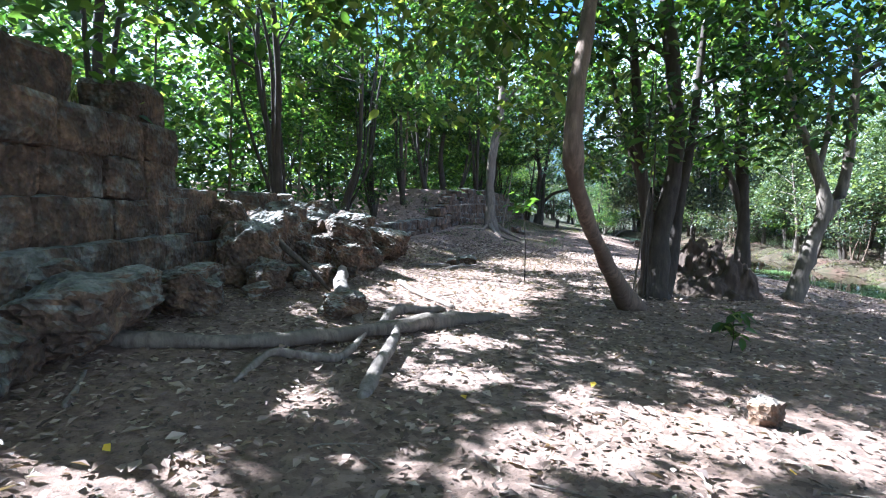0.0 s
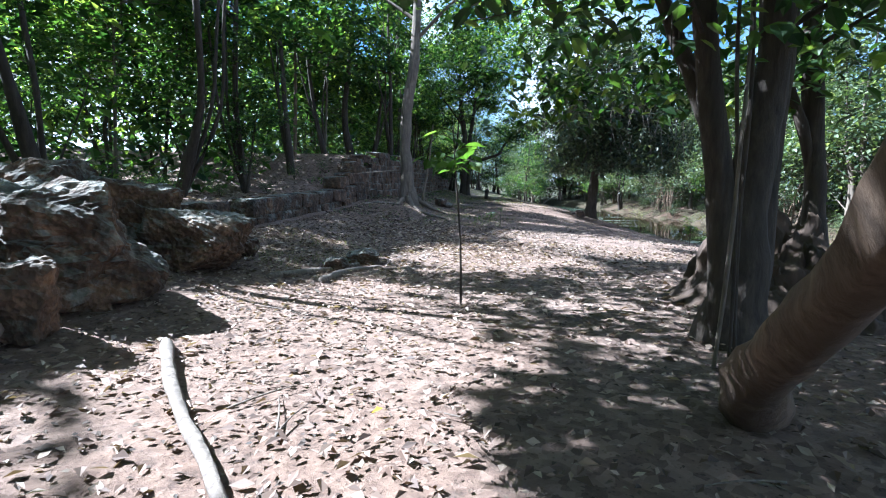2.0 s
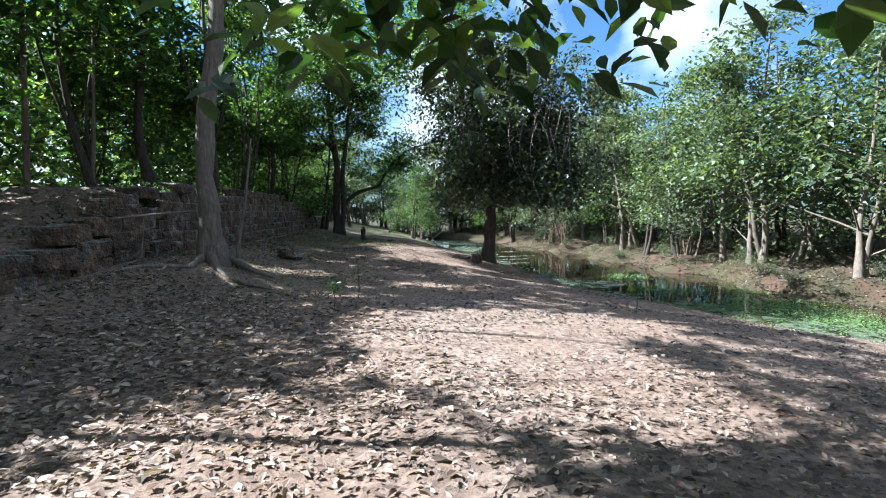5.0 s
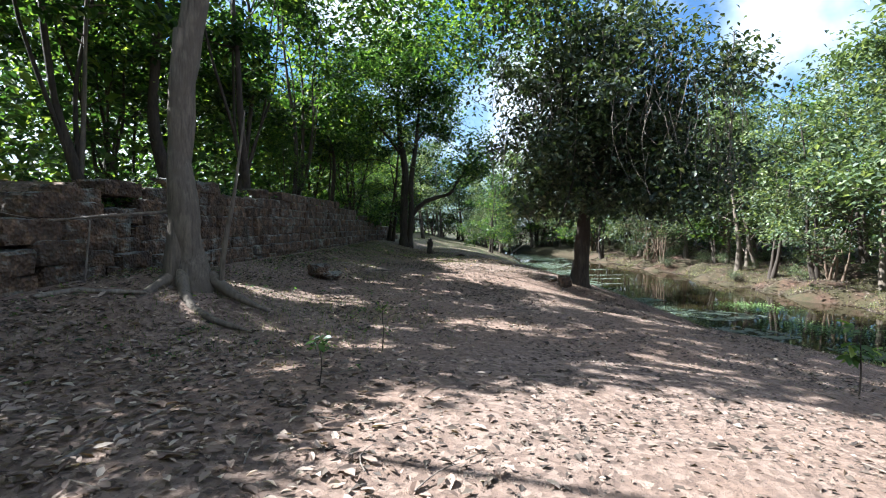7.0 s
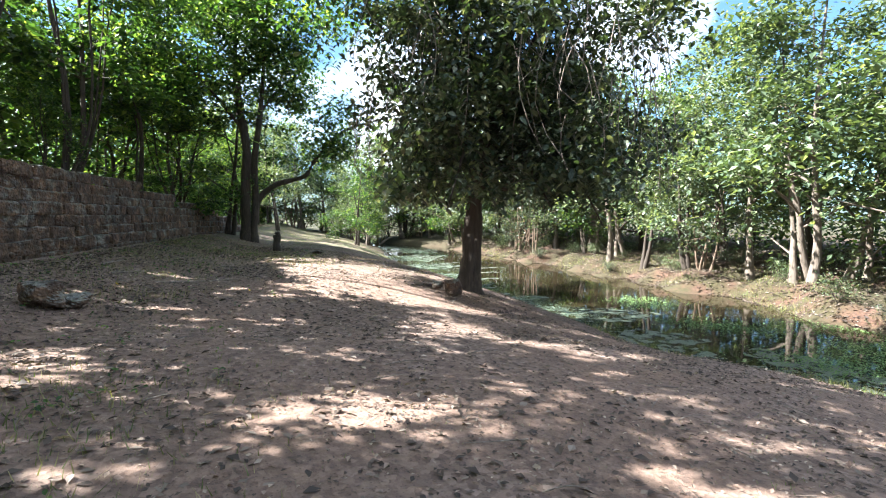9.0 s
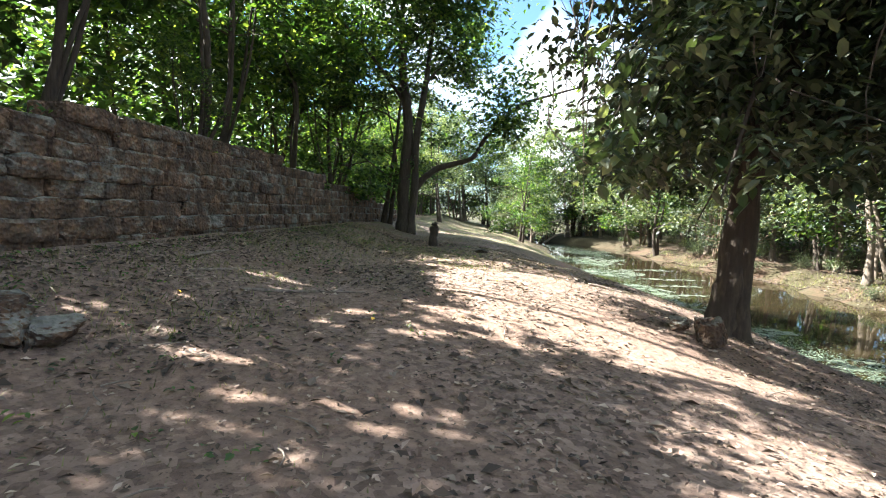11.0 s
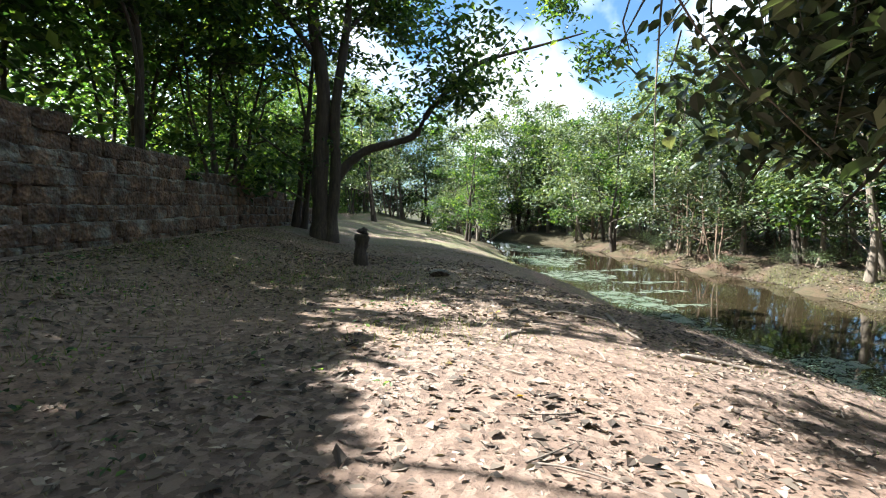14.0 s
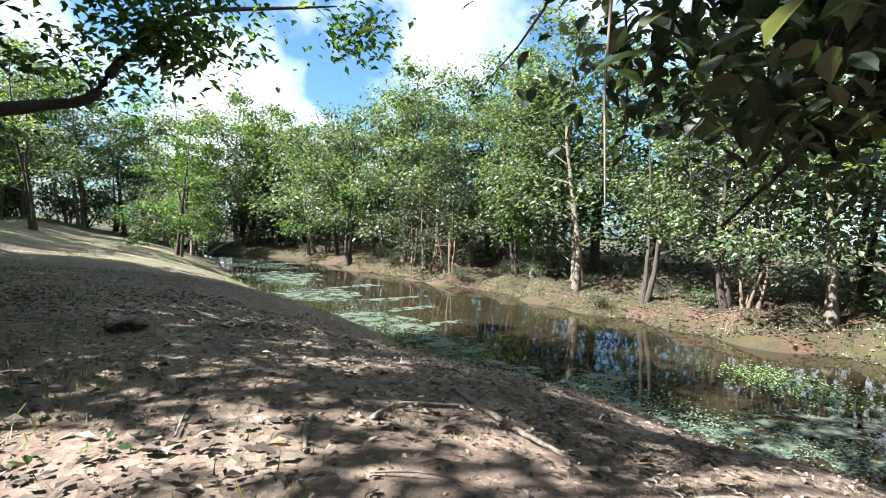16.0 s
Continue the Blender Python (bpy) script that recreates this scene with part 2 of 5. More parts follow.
def scum_material():
    m, n, l, b = material("pale algae film")
    geo = n.new("ShaderNodeNewGeometry")
    wide = add(n, "TexNoise", Scale=2.1, Detail=8.0, Roughness=0.75)
    fine = add(n, "TexNoise", Scale=26.0, Detail=5.0, Roughness=0.7)
    for t in (wide, fine):
        l.new(geo.outputs["Position"], t.inputs["Vector"])
    c = colours(n, [(0.3, (0.03, 0.038, 0.022)), (0.5, (0.075, 0.09, 0.062)), (0.72, (0.13, 0.15, 0.10))])
    mixed = n.new("ShaderNodeMath")
    mixed.operation = "MULTIPLY_ADD"
    mixed.inputs[1].default_value = 0.55
    l.new(fine.outputs["Fac"], mixed.inputs[0])
    half = n.new("ShaderNodeMath")
    half.operation = "MULTIPLY"
    half.inputs[1].default_value = 0.45
    l.new(wide.outputs["Fac"], half.inputs[0])
    l.new(half.outputs[0], mixed.inputs[2])
    l.new(mixed.outputs[0], c.inputs[0])
    l.new(c.outputs[0], b.inputs["Base Color"])
    b.inputs["Roughness"].default_value = 0.55
    # thin spots where the dark water shows
    thin = colours(n, [(0.46, (0, 0, 0)), (0.53, (1, 1, 1))])
    l.new(wide.outputs["Fac"], thin.inputs[0])
    l.new(thin.outputs[0], b.inputs["Alpha"])
    bump = add(n, "Bump", Strength=0.5, Distance=0.01)
    l.new(fine.outputs["Fac"], bump.inputs["Height"])
    l.new(bump.outputs[0], b.inputs["Normal"])
    return m


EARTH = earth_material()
SCUM = scum_material()
BARK_PALE = bark_material("pale smooth bark", (0.055, 0.036, 0.025), (0.23, 0.155, 0.105))
BARK_GREY = bark_material("grey bark", (0.06, 0.045, 0.034), (0.22, 0.175, 0.135))
BARK_DARK = bark_material("dark rough bark", (0.018, 0.013, 0.010), (0.078, 0.057, 0.041))
WOOD_DEAD = bark_material("weathered dead wood", (0.075, 0.056, 0.044), (0.30, 0.245, 0.20))
GREEN = [(0.0, (0.010, 0.024, 0.009)), (0.45, (0.024, 0.054, 0.015)), (0.8, (0.055, 0.10, 0.022)), (1.0, (0.14, 0.18, 0.045))]
LEAF_WOOD = leaf_material("woodland leaves", GREEN, 0.45)
LEAF_BRIGHT = leaf_material("fresh green leaves", [(0.0, (0.03, 0.06, 0.014)), (0.6, (0.07, 0.12, 0.026)), (1.0, (0.19, 0.225, 0.055))], 0.5)
LEAF_SAPLING = leaf_material("thin sapling leaves", [(0.0, (0.03, 0.07, 0.014)), (0.6, (0.06, 0.12, 0.022)), (1.0, (0.12, 0.19, 0.04))], 0.58, 0.55)
LEAF_DULL = leaf_material("dusty dark leaves", [(0.0, (0.014, 0.024, 0.013)), (0.6, (0.034, 0.052, 0.027)), (1.0, (0.125, 0.135, 0.085))], 0.3)
LEAF_FAR = leaf_material("sunlit pond side leaves", [(0.0, (0.026, 0.042, 0.022)), (0.5, (0.058, 0.086, 0.042)), (1.0, (0.19, 0.215, 0.12))], 0.28)
LEAF_POND = leaf_material("pale green pond side leaves", [(0.0, (0.032, 0.052, 0.027)), (0.6, (0.066, 0.096, 0.048)), (1.0, (0.18, 0.205, 0.11))], 0.3)
LEAF_DRY = leaf_material("fallen dry leaves", [(0.0, (0.055, 0.032, 0.022)), (0.4, (0.165, 0.105, 0.078)), (0.8, (0.32, 0.235, 0.185)), (1.0, (0.46, 0.37, 0.30))], 0.1, 0.7)
LEAF_YELLOW = leaf_material("fallen yellow leaf", [(0.0, (0.55, 0.33, 0.03)), (1.0, (0.75, 0.52, 0.06))], 0.2)
GRASS = leaf_material("thin grass", [(0.0, (0.05, 0.075, 0.018)), (0.6, (0.115, 0.13, 0.04)), (1.0, (0.26, 0.22, 0.12))], 0.25)
WEED = leaf_material("floating pond weed", [(0.0, (0.035, 0.06, 0.038)), (0.6, (0.075, 0.11, 0.075)), (1.0, (0.14, 0.185, 0.12))], 0.1, 0.7)
WEED_GREEN = leaf_material("fresh green pond weed", [(0.0, (0.05, 0.10, 0.03)), (0.6, (0.10, 0.17, 0.055)), (1.0, (0.18, 0.25, 0.09))], 0.15, 0.7)
STONE = laterite_material("laterite", 0.51)
STONE_TOP = laterite_material("lichened laterite", 0.54)
MOUND = bark_material("crusted termite earth", (0.028, 0.018, 0.013), (0.11, 0.07, 0.046), 0, 0.6)
WATER_MAT = water_material()


# ---- mesh helpers ----
def part(name, me, mat, parent=None, label=""):
    ob = new(name, me)
    if mat:
        me.materials.clear()
        me.materials.append(mat)
    if parent:
        ob.parent = parent
    return tagged(ob, label)


def quads(name, co, faces, smooth_shade=False):
    """A mesh of four-cornered faces from arrays."""
    me = bpy.data.meshes.new(name)
    co, faces = np.asarray(co, np.float32), np.asarray(faces, np.int32)
    me.vertices.add(len(co))
    me.vertices.foreach_set("co", co.ravel())
    me.loops.add(faces.size)
    me.loops.foreach_set("vertex_index", faces.ravel())
    me.polygons.add(len(faces))
    me.polygons.foreach_set("loop_start", np.arange(0, faces.size, faces.shape[1], dtype=np.int32))
    me.polygons.foreach_set("loop_total", np.full(len(faces), faces.shape[1], np.int32))
    me.polygons.foreach_set("use_smooth", np.full(len(faces), smooth_shade, bool))
    me.update(calc_edges=True)
    me.validate()
    return me


def leaves(name, c, size, droop=0.35, broad=0.30, flat=False, r=rng, fine=False):
    """One mesh of folded leaves with their stalks at c."""
    k = len(c)
    a = r.uniform(0, 2 * np.pi, k)
    d = np.stack([np.cos(a), np.sin(a), -droop + r.normal(0, 0.3, k) if not flat else r.normal(0, 0.2, k)], 1)
    d /= np.linalg.norm(d, axis=1)[:, None]
    up = np.stack([r.normal(0, 0.35, k), r.normal(0, 0.35, k), np.ones(k)], 1)
    if flat:
        up[:, :2] *= 0.85
    s = np.cross(d, up)
    s /= np.linalg.norm(s, axis=1)[:, None]
    nrm = np.cross(s, d)
    L = np.broadcast_to(size, (k,)) * r.uniform(0.65, 1.3, k)
    L = L[:, None]
    f = r.uniform(0.03, 0.14, k)[:, None]
    if fine:
        dn = nrm * L * f
        v = np.stack([c, c + d * L * 0.25 + s * L * broad * 0.8 + dn * 0.6, c + d * L * 0.62 + s * L * broad * 0.92 + dn * 0.4, c + d * L - dn * 1.6, c + d * L * 0.62 - s * L * broad * 0.92 + dn * 0.4, c + d * L * 0.25 - s * L * broad * 0.8 + dn * 0.6, c + d * L * 0.45 - dn * 0.3], 1)
        b = 7 * np.arange(k)[:, None]
        return quads(name, v.reshape(-1, 3), np.concatenate([b + [0, 1, 2, 6], b + [6, 2, 3, 4], b + [0, 6, 4, 5]]))
    v = np.stack([c, c + d * L * 0.45 + s * L * broad + nrm * L * f, c + d * L - nrm * L * f, c + d * L * 0.45 - s * L * broad + nrm * L * f], 1)
    return quads(name, v.reshape(-1, 3), np.arange(4 * k).reshape(-1, 4))


def clumps(ends, radius, per, r=rng, flatten=0.65):
    """Leaf places scattered round the ends of twigs."""
    ends = np.asarray(ends, float)
    rad = np.broadcast_to(radius, (len(ends),))
    c = np.repeat(ends, per, 0)
    o = r.normal(0, 0.5, c.shape) * np.repeat(rad, per)[:, None]
    o[:, 2] *= flatten
    return c + o


def tube(lines, sides=8, lump=0.06, r=rng):
    """Tapered round limbs along lines of (x, y, z, radius), as points of one mesh."""
    co, fa = [], []
    for line in lines:
        line = np.asarray(line, float)
        t = np.linspace(0, len(line) - 1, (len(line) - 1) * (2 if sides < 5 else 4) + 1)
        # a rounded path through the given bends
        idx = np.arange(len(line))
        p = np.stack([np.interp(t, idx, line[:, i]) for i in range(4)], 1)
        for _ in range(2):
            p[1:-1] = (p[:-2] + 2 * p[1:-1] + p[2:]) / 4
        if sides > 6:
            # knots and small bends
            q = r.normal(0, 1, p.shape)
            q[1:-1] = (q[:-2] + 2 * q[1:-1] + q[2:]) / 3
            p[1:-1, :3] += q[1:-1, :3] * p[1:-1, 3:] * 0.11
            p[1:-1, 3] *= np.clip(1 + 0.09 * q[1:-1, 3], 0.75, 1.3)
        d = np.gradient(p[:, :3], axis=0)
        d /= np.linalg.norm(d, axis=1)[:, None] + 1e-9
        ref = np.where(np.abs(d[:, 2:3]) > 0.9, np.array([[1.0, 0, 0]]), np.array([[0, 0, 1.0]]))
        u = np.cross(d, ref)
        u /= np.linalg.norm(u, axis=1)[:, None]
        w = np.cross(d, u)
        base = sum(len(c) for c in co)
        ang = np.linspace(0, 2 * np.pi, sides, endpoint=False)
        rr = p[:, 3][:, None] * (1 + r.normal(0, lump, (len(p), sides)))
        ring = p[:, None, :3] + rr[..., None] * (np.cos(ang)[None, :, None] * u[:, None] + np.sin(ang)[None, :, None] * w[:, None])
        co.append(ring.reshape(-1, 3))
        for i in range(len(p) - 1):
            for j in range(sides):
                k = (j + 1) % sides
                fa.append((base + i * sides + j, base + i * sides + k, base + (i + 1) * sides + k, base + (i + 1) * sides + j))
    return np.concatenate(co), np.array(fa)


def limbs(name, lines, mat, parent, label="", sides=8, lump=0.06):
    co, fa = tube(lines, sides, lump)
    return part(name, quads(name, co, fa, True), mat, parent, label)


def thing(name, x, y, z, label, category, group="", kind=""):
    e = new(name)
    e.location = (x, y, z)
    return tagged(e, label, category, group, kind)


def local(line, o):
    return [(a - o[0], b - o[1], c - o[2], w) for a, b, c, w in line]


# ---- ground and water ----
def spread(lo, hi, step, far, grow=1.35):
    """Even steps from lo to hi, then growing ones out to far on both sides."""
    mid = list(np.arange(lo, hi, step))
    a, b, s = mid[0], mid[-1], step
    left, right = [], []
    while a > -far or b < far:
        s *= grow
        a -= s
        b += s
        left.append(a)
        right.append(b)
    return np.array(left[::-1] + mid + right)


def build_ground():
    xs, ys = spread(-5, 29, 0.2, 700), spread(-4, 50, 0.25, 700)
    X, Y = np.meshgrid(xs, ys)
    Z = ground_z(X, Y)
    n1 = np.array([noise.fractal(Vector((a * 0.7, b * 0.7, 3.1)), 0.7, 2.0, 5) for a, b in zip(X.ravel(), Y.ravel())]).reshape(X.shape)
    near = np.clip(1.3 - np.hypot(X - 8, Y - 18) / 90, 0.2, 1)
    Z = Z + n1 * 0.018 * near
    co = np.stack([X.ravel(), Y.ravel(), Z.ravel()], 1)
    w = len(xs)
    i = (np.arange(len(ys) - 1)[:, None] * w + np.arange(w - 1)[None, :]).ravel()
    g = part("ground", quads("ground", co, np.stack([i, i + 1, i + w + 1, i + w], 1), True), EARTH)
    tagged(g, "sandy brown earth strewn with dry leaves", "ground", kind="structure")
    ys = np.arange(-20, 92, 1.0)
    row = np.stack([near_shore(ys) - 0.6, ys, np.full(len(ys), WATER + 0.02)], 1)
    row2 = np.stack([far_shore(ys) + 0.9, ys, np.full(len(ys), WATER + 0.02)], 1)
    co = np.concatenate([row, row2])
    k = len(ys)
    i = np.arange(k - 1)
    p = part("water", quads("water", co, np.stack([i, i + k, i + k + 1, i + 1], 1)), WATER_MAT)
    tagged(p, "still dark brown pond water with reflections", "water", kind="structure")


build_ground()


# ---- trees ----
def generic_tree(name, seed, height, spread_r, mat_leaf, mat_bark, leaf, count, label, low=0.3, girth=0.1, group="woodland trees", stems=1, tuft=0.75):
    """A woodland tree at the origin: winding stems, forking boughs and a crown of uneven leaf tufts."""
    r = np.random.default_rng(seed)
    e = thing(name, 0, 0, 0, label, "tree", group)
    trunk_lines, branch_lines, ends = [], [], []
    for st in range(stems):
        bx, by = (r.normal(0, 0.16, 2) if stems > 1 else (0, 0))
        way = r.normal(0, 0.10 + 0.10 * (stems > 1), 2)
        at, pts, top = np.array([bx, by]), [], height * (0.92 if st == 0 else r.uniform(0.6, 0.88))
        for i in range(8):
            h = i / 7
            pts.append((at[0], at[1], -0.15 + h * top, girth * (1.2 - h * 1.02) * (1.55 if i == 0 else 1)))
            way = 0.72 * way + r.normal(0, 0.11, 2) - 0.02 * (at - (bx, by))
            at = at + way * top / 7
        trunk_lines.append(pts)
        P = np.array(pts)
        nb = max(5, int(13 / stems ** 0.7))
        for b in range(nb):
            h = low + (0.98 - low) * (b + r.uniform(0, 1)) / nb
            o = np.array([np.interp(h * 7, range(8), P[:, i]) for i in range(4)])
            a = r.uniform(0, 2 * np.pi)
            ln = spread_r * (1.15 - 0.65 * h) * r.uniform(0.5, 1.25)
            side = np.array([np.cos(a), np.sin(a), 0.0])
            up = r.uniform(0.1, 0.75) * ln
            m1 = o[:3] + side * ln * 0.5 + np.array([0, 0, up * 0.75]) + r.normal(0, 0.14, 3)
            m2 = o[:3] + side * ln + np.array([0, 0, up]) + r.normal(0, 0.2, 3)
            w = o[3] * r.uniform(0.35, 0.6)
            branch_lines.append([(*o[:3], w), (*m1, w * 0.65), (*m2, w * 0.2)])
            turn = np.array([-side[1], side[0], 0.25]) * r.choice((-1, 1))
            m3 = m1 + (turn * 0.5 + side * 0.25) * ln * r.uniform(0.5, 0.9)
            branch_lines.append([(*m1, w * 0.5), (*(m1 * 0.5 + m3 * 0.5 + r.normal(0, 0.06, 3)), w * 0.35), (*m3, w * 0.15)])
            ends += [m2, m1 * 0.35 + m2 * 0.65 + r.normal(0, 0.2, 3), m3, m3 + r.normal(0, 0.35, 3), m2 + r.normal(0, 0.45, 3)]
        ends += [P[-1, :3], P[-1, :3] + r.normal(0, 0.35, 3), P[-2, :3] + r.normal(0, 0.5, 3)]
    limbs("trunk", trunk_lines, mat_bark, e, sides=7)
    tagged(limbs("branchwork", branch_lines, mat_bark, e, sides=4), kind="stuff")
    ends = np.array(ends)
    ends = ends[r.random(len(ends)) < 0.62]
    weight = r.uniform(0.25, 1.75, len(ends))
    many = np.maximum(2, (count * weight / weight.sum()).astype(int))
    c = np.concatenate([clumps([p], tuft * (0.5 + 0.45 * q), k, r, 0.55) for p, q, k in zip(ends, weight, many)])
    part("crown", leaves("crown", c, leaf, 0.4, 0.28, r=r), mat_leaf, e)
    return e


def bush(name, seed, size, mat_leaf, leaf, count, label, group="undergrowth"):
    r = np.random.default_rng(seed)
    e = thing(name, 0, 0, 0, label, "bush", group)
    lines, ends = [], []
    for i in range(6):
        a = r.uniform(0, 2 * np.pi)
        ln = size * r.uniform(0.5, 1)
        tip = np.array([np.cos(a) * ln * 0.6, np.sin(a) * ln * 0.6, ln])
        mid = tip * 0.5 + r.normal(0, 0.08 * size, 3) + np.array([0, 0, 0.1 * size])
        lines.append([(0, 0, -0.1, 0.022 * size), (*mid, 0.014 * size), (*tip, 0.004 * size)])
        ends += [tip, mid, (tip + mid) / 2, tip + r.normal(0, 0.2 * size, 3)]
    tagged(limbs("stemwork", lines, BARK_DARK, e, sides=4), kind="stuff")
    c = clumps(ends, 0.5 * size, max(1, count // len(ends)), r, 0.8)
    c[:, 2] = np.maximum(c[:, 2], 0.08)
    part("foliage", leaves("foliage", c, leaf, 0.4, 0.27, r=r), mat_leaf, e)
    return e


# sunny patches on the ground, for choosing where trees may stand: centre and half widths
PATCHES = [(0.4, 5.8, 1.2, 2.3), (-1.5, 6.3, 0.6, 1.1), (2.6, 10, 1.4, 1.6), (5.2, 12.3, 1.5, 2.5), (6.2, 13.7, 2.3, 1.2), (-1.0, 4.3, 0.5, 0.6), (8.3, 24.8, 1.1, 2.5), (10.4, 26.3, 1.3, 0.5), (8.4, 21.0, 0.4, 0.5), (9.5, 22.8, 0.5, 0.4),
    (12.8, 40.5, 1.4, 2.2), (15.5, 47, 1.5, 4.0), (-1.25, -0.15, 0.54, 0.48), (-0.85, 0.75, 0.41, 0.32), (0.25, 1.3, 0.47, 0.32), (0.3, 2.3, 0.47, 0.29), (0.6, 0.3, 0.41, 0.32), (1.5, 0.6, 0.61, 0.35), (2.1, 0.45, 0.47, 0.32),
    (4.2, 22.5, 0.41, 0.4), (8.1, 28.1, 0.41, 0.4), (8.9, 27.75, 0.25, 0.25), (11.9, 27.6, 0.5, 0.3), (14, 27.6, 1.2, 0.45), (7.8, 16, 0.68, 0.35), (6.2, 17.9, 0.81, 0.35), (3.4, 19.3, 1.3, 0.6)]
LIT = [(px + a * rx, py + b * ry) for px, py, rx, ry in PATCHES for a, b in ((0, 0), (0.7, 0), (-0.7, 0), (0, 0.7), (0, -0.7)) if rx * ry > 0.3]


def sunny(x, y, margin=0.12):
    return any(((x - a) / (b_ + margin)) ** 2 + ((y - b) / (c + margin)) ** 2 < 1 for a, b, b_, c in PATCHES)


# opening cut through the upper leaves to let sun onto the young trees
SUN_OPENING = (-1.9, 12.8, 2.3, 4.2)


def gap(x, y, z, low=3.45, sun_opening=True):
    """Which leaves stand in the way of the sunny patches or of small flecks of sun."""
    h = z - 0.88
    lx, ly = x - SUN_DIR.x / SUN_DIR.z * h, y - SUN_DIR.y / SUN_DIR.z * h
    wx, wy = lx + 0.25 * np.sin(2.1 * ly + 1), ly + 0.25 * np.sin(2.7 * lx)
    fleck = np.sin(5.1 * wx + 2.3 * wy) + np.sin(7.3 * wy - 3.1 * wx + 2) + np.sin(9.7 * wx + 6.1 * wy + 4) * 0.7 + np.sin(2.2 * wx - 1.7 * wy + 1) * 0.6
    shady = ((lx - 2.8) / 1.6) ** 2 + ((ly - 5.0) / 1.9) ** 2 < 1
    shady |= ((lx - 2.1) / 1.6) ** 2 + ((ly - 13.9) / 2.6) ** 2 < 1
    shady |= ((lx - 5.8) / 1.1) ** 2 + ((ly - 25.6) / 1.9) ** 2 < 1
    shady |= ((lx - 2.4) / 1.5) ** 2 + ((ly - 3.0) / 1.3) ** 2 < 1
    out = (fleck > np.where(ly < 3.0, 1.75, np.where(ly > 24.5, 2.15, 1.45))) & ~shady
    for a, b, c, d in PATCHES:
        out |= ((lx - a) / c) ** 2 + ((ly - b) / d) ** 2 < 1 + 0.22 * fleck
    if sun_opening:
        out |= (((lx - SUN_OPENING[0]) / SUN_OPENING[2]) ** 2 + ((ly - SUN_OPENING[1]) / SUN_OPENING[3]) ** 2 < 1 + 0.15 * fleck) & (x < wall_x(y) - 1.5) & (z > 6.2)
    return out & (z > low)


def shade_clumps():
    """Leaf clumps of edge and path trees, added for shade, open above the patches."""
    r = np.random.default_rng(401)
    over, near = [], []
    kx, ky = SUN_DIR.x / SUN_DIR.z, SUN_DIR.y / SUN_DIR.z
    for gx in np.arange(-2.2, 13, 0.6):
        for gy in np.arange(-3.2, 40, 0.6):
            x, y = gx + r.uniform(-0.3, 0.3), gy + r.uniform(-0.3, 0.3)
            if sunny(x, y) or r.random() < (0.05 if y < 2.8 else 0.09) or x < float(wall_x(y)) - 0.3:
                continue
            if y < 8.5 and x > 0.2 and r.random() < 0.75:
                h = r.uniform(3.4, 5.2)
                near.append((x + kx * h, y + ky * h, 0.9 + h))
                continue
            h = 4.6
            while h < 11.5 and x + kx * h > float(wall_x(y + ky * h)) - 0.2:
                h += 0.4
            if h >= 11.5:
                continue
            h += r.uniform(0, 2.2)
            over.append((x + kx * h, y + ky * h, 0.9 + h))
            if abs(x - 5.8) < 1.0 and abs(y - 25.6) < 1.8:
                over.append((x + 0.2 + kx * h, y + ky * h, 1.2 + h))
    return over, near


def clear_height(x, y, reach=2.1):
    """How high a tree may stand there without crossing the light of a sunny spot."""
    low = 99.0
    flat = np.array([SUN_DIR.x, SUN_DIR.y])
    run = np.linalg.norm(flat)
    flat = flat / run
    for lx, ly in LIT:
        v = np.array([x - lx, y - ly])
        along = v @ flat
        if along > -reach and np.linalg.norm(v - flat * along) < reach:
            low = min(low, 0.85 + max(0.0, along - 1.2) * SUN_DIR.z / run - gz(x, y) - 0.3)
    return low


def shades(x, y, crown_z, crown_r):
    """Whether a crown there would stand between the sun and a sunny spot."""
    d = np.array(SUN_DIR)
    for lx, ly in LIT:
        for dz in (-2.0, 0.0, 2.0):
            p = np.array([x - lx, y - ly, crown_z + dz - 0.85])
            off = p - d * (p @ d)
            if p @ d > 0 and np.linalg.norm(off) < crown_r:
                return True
    return False


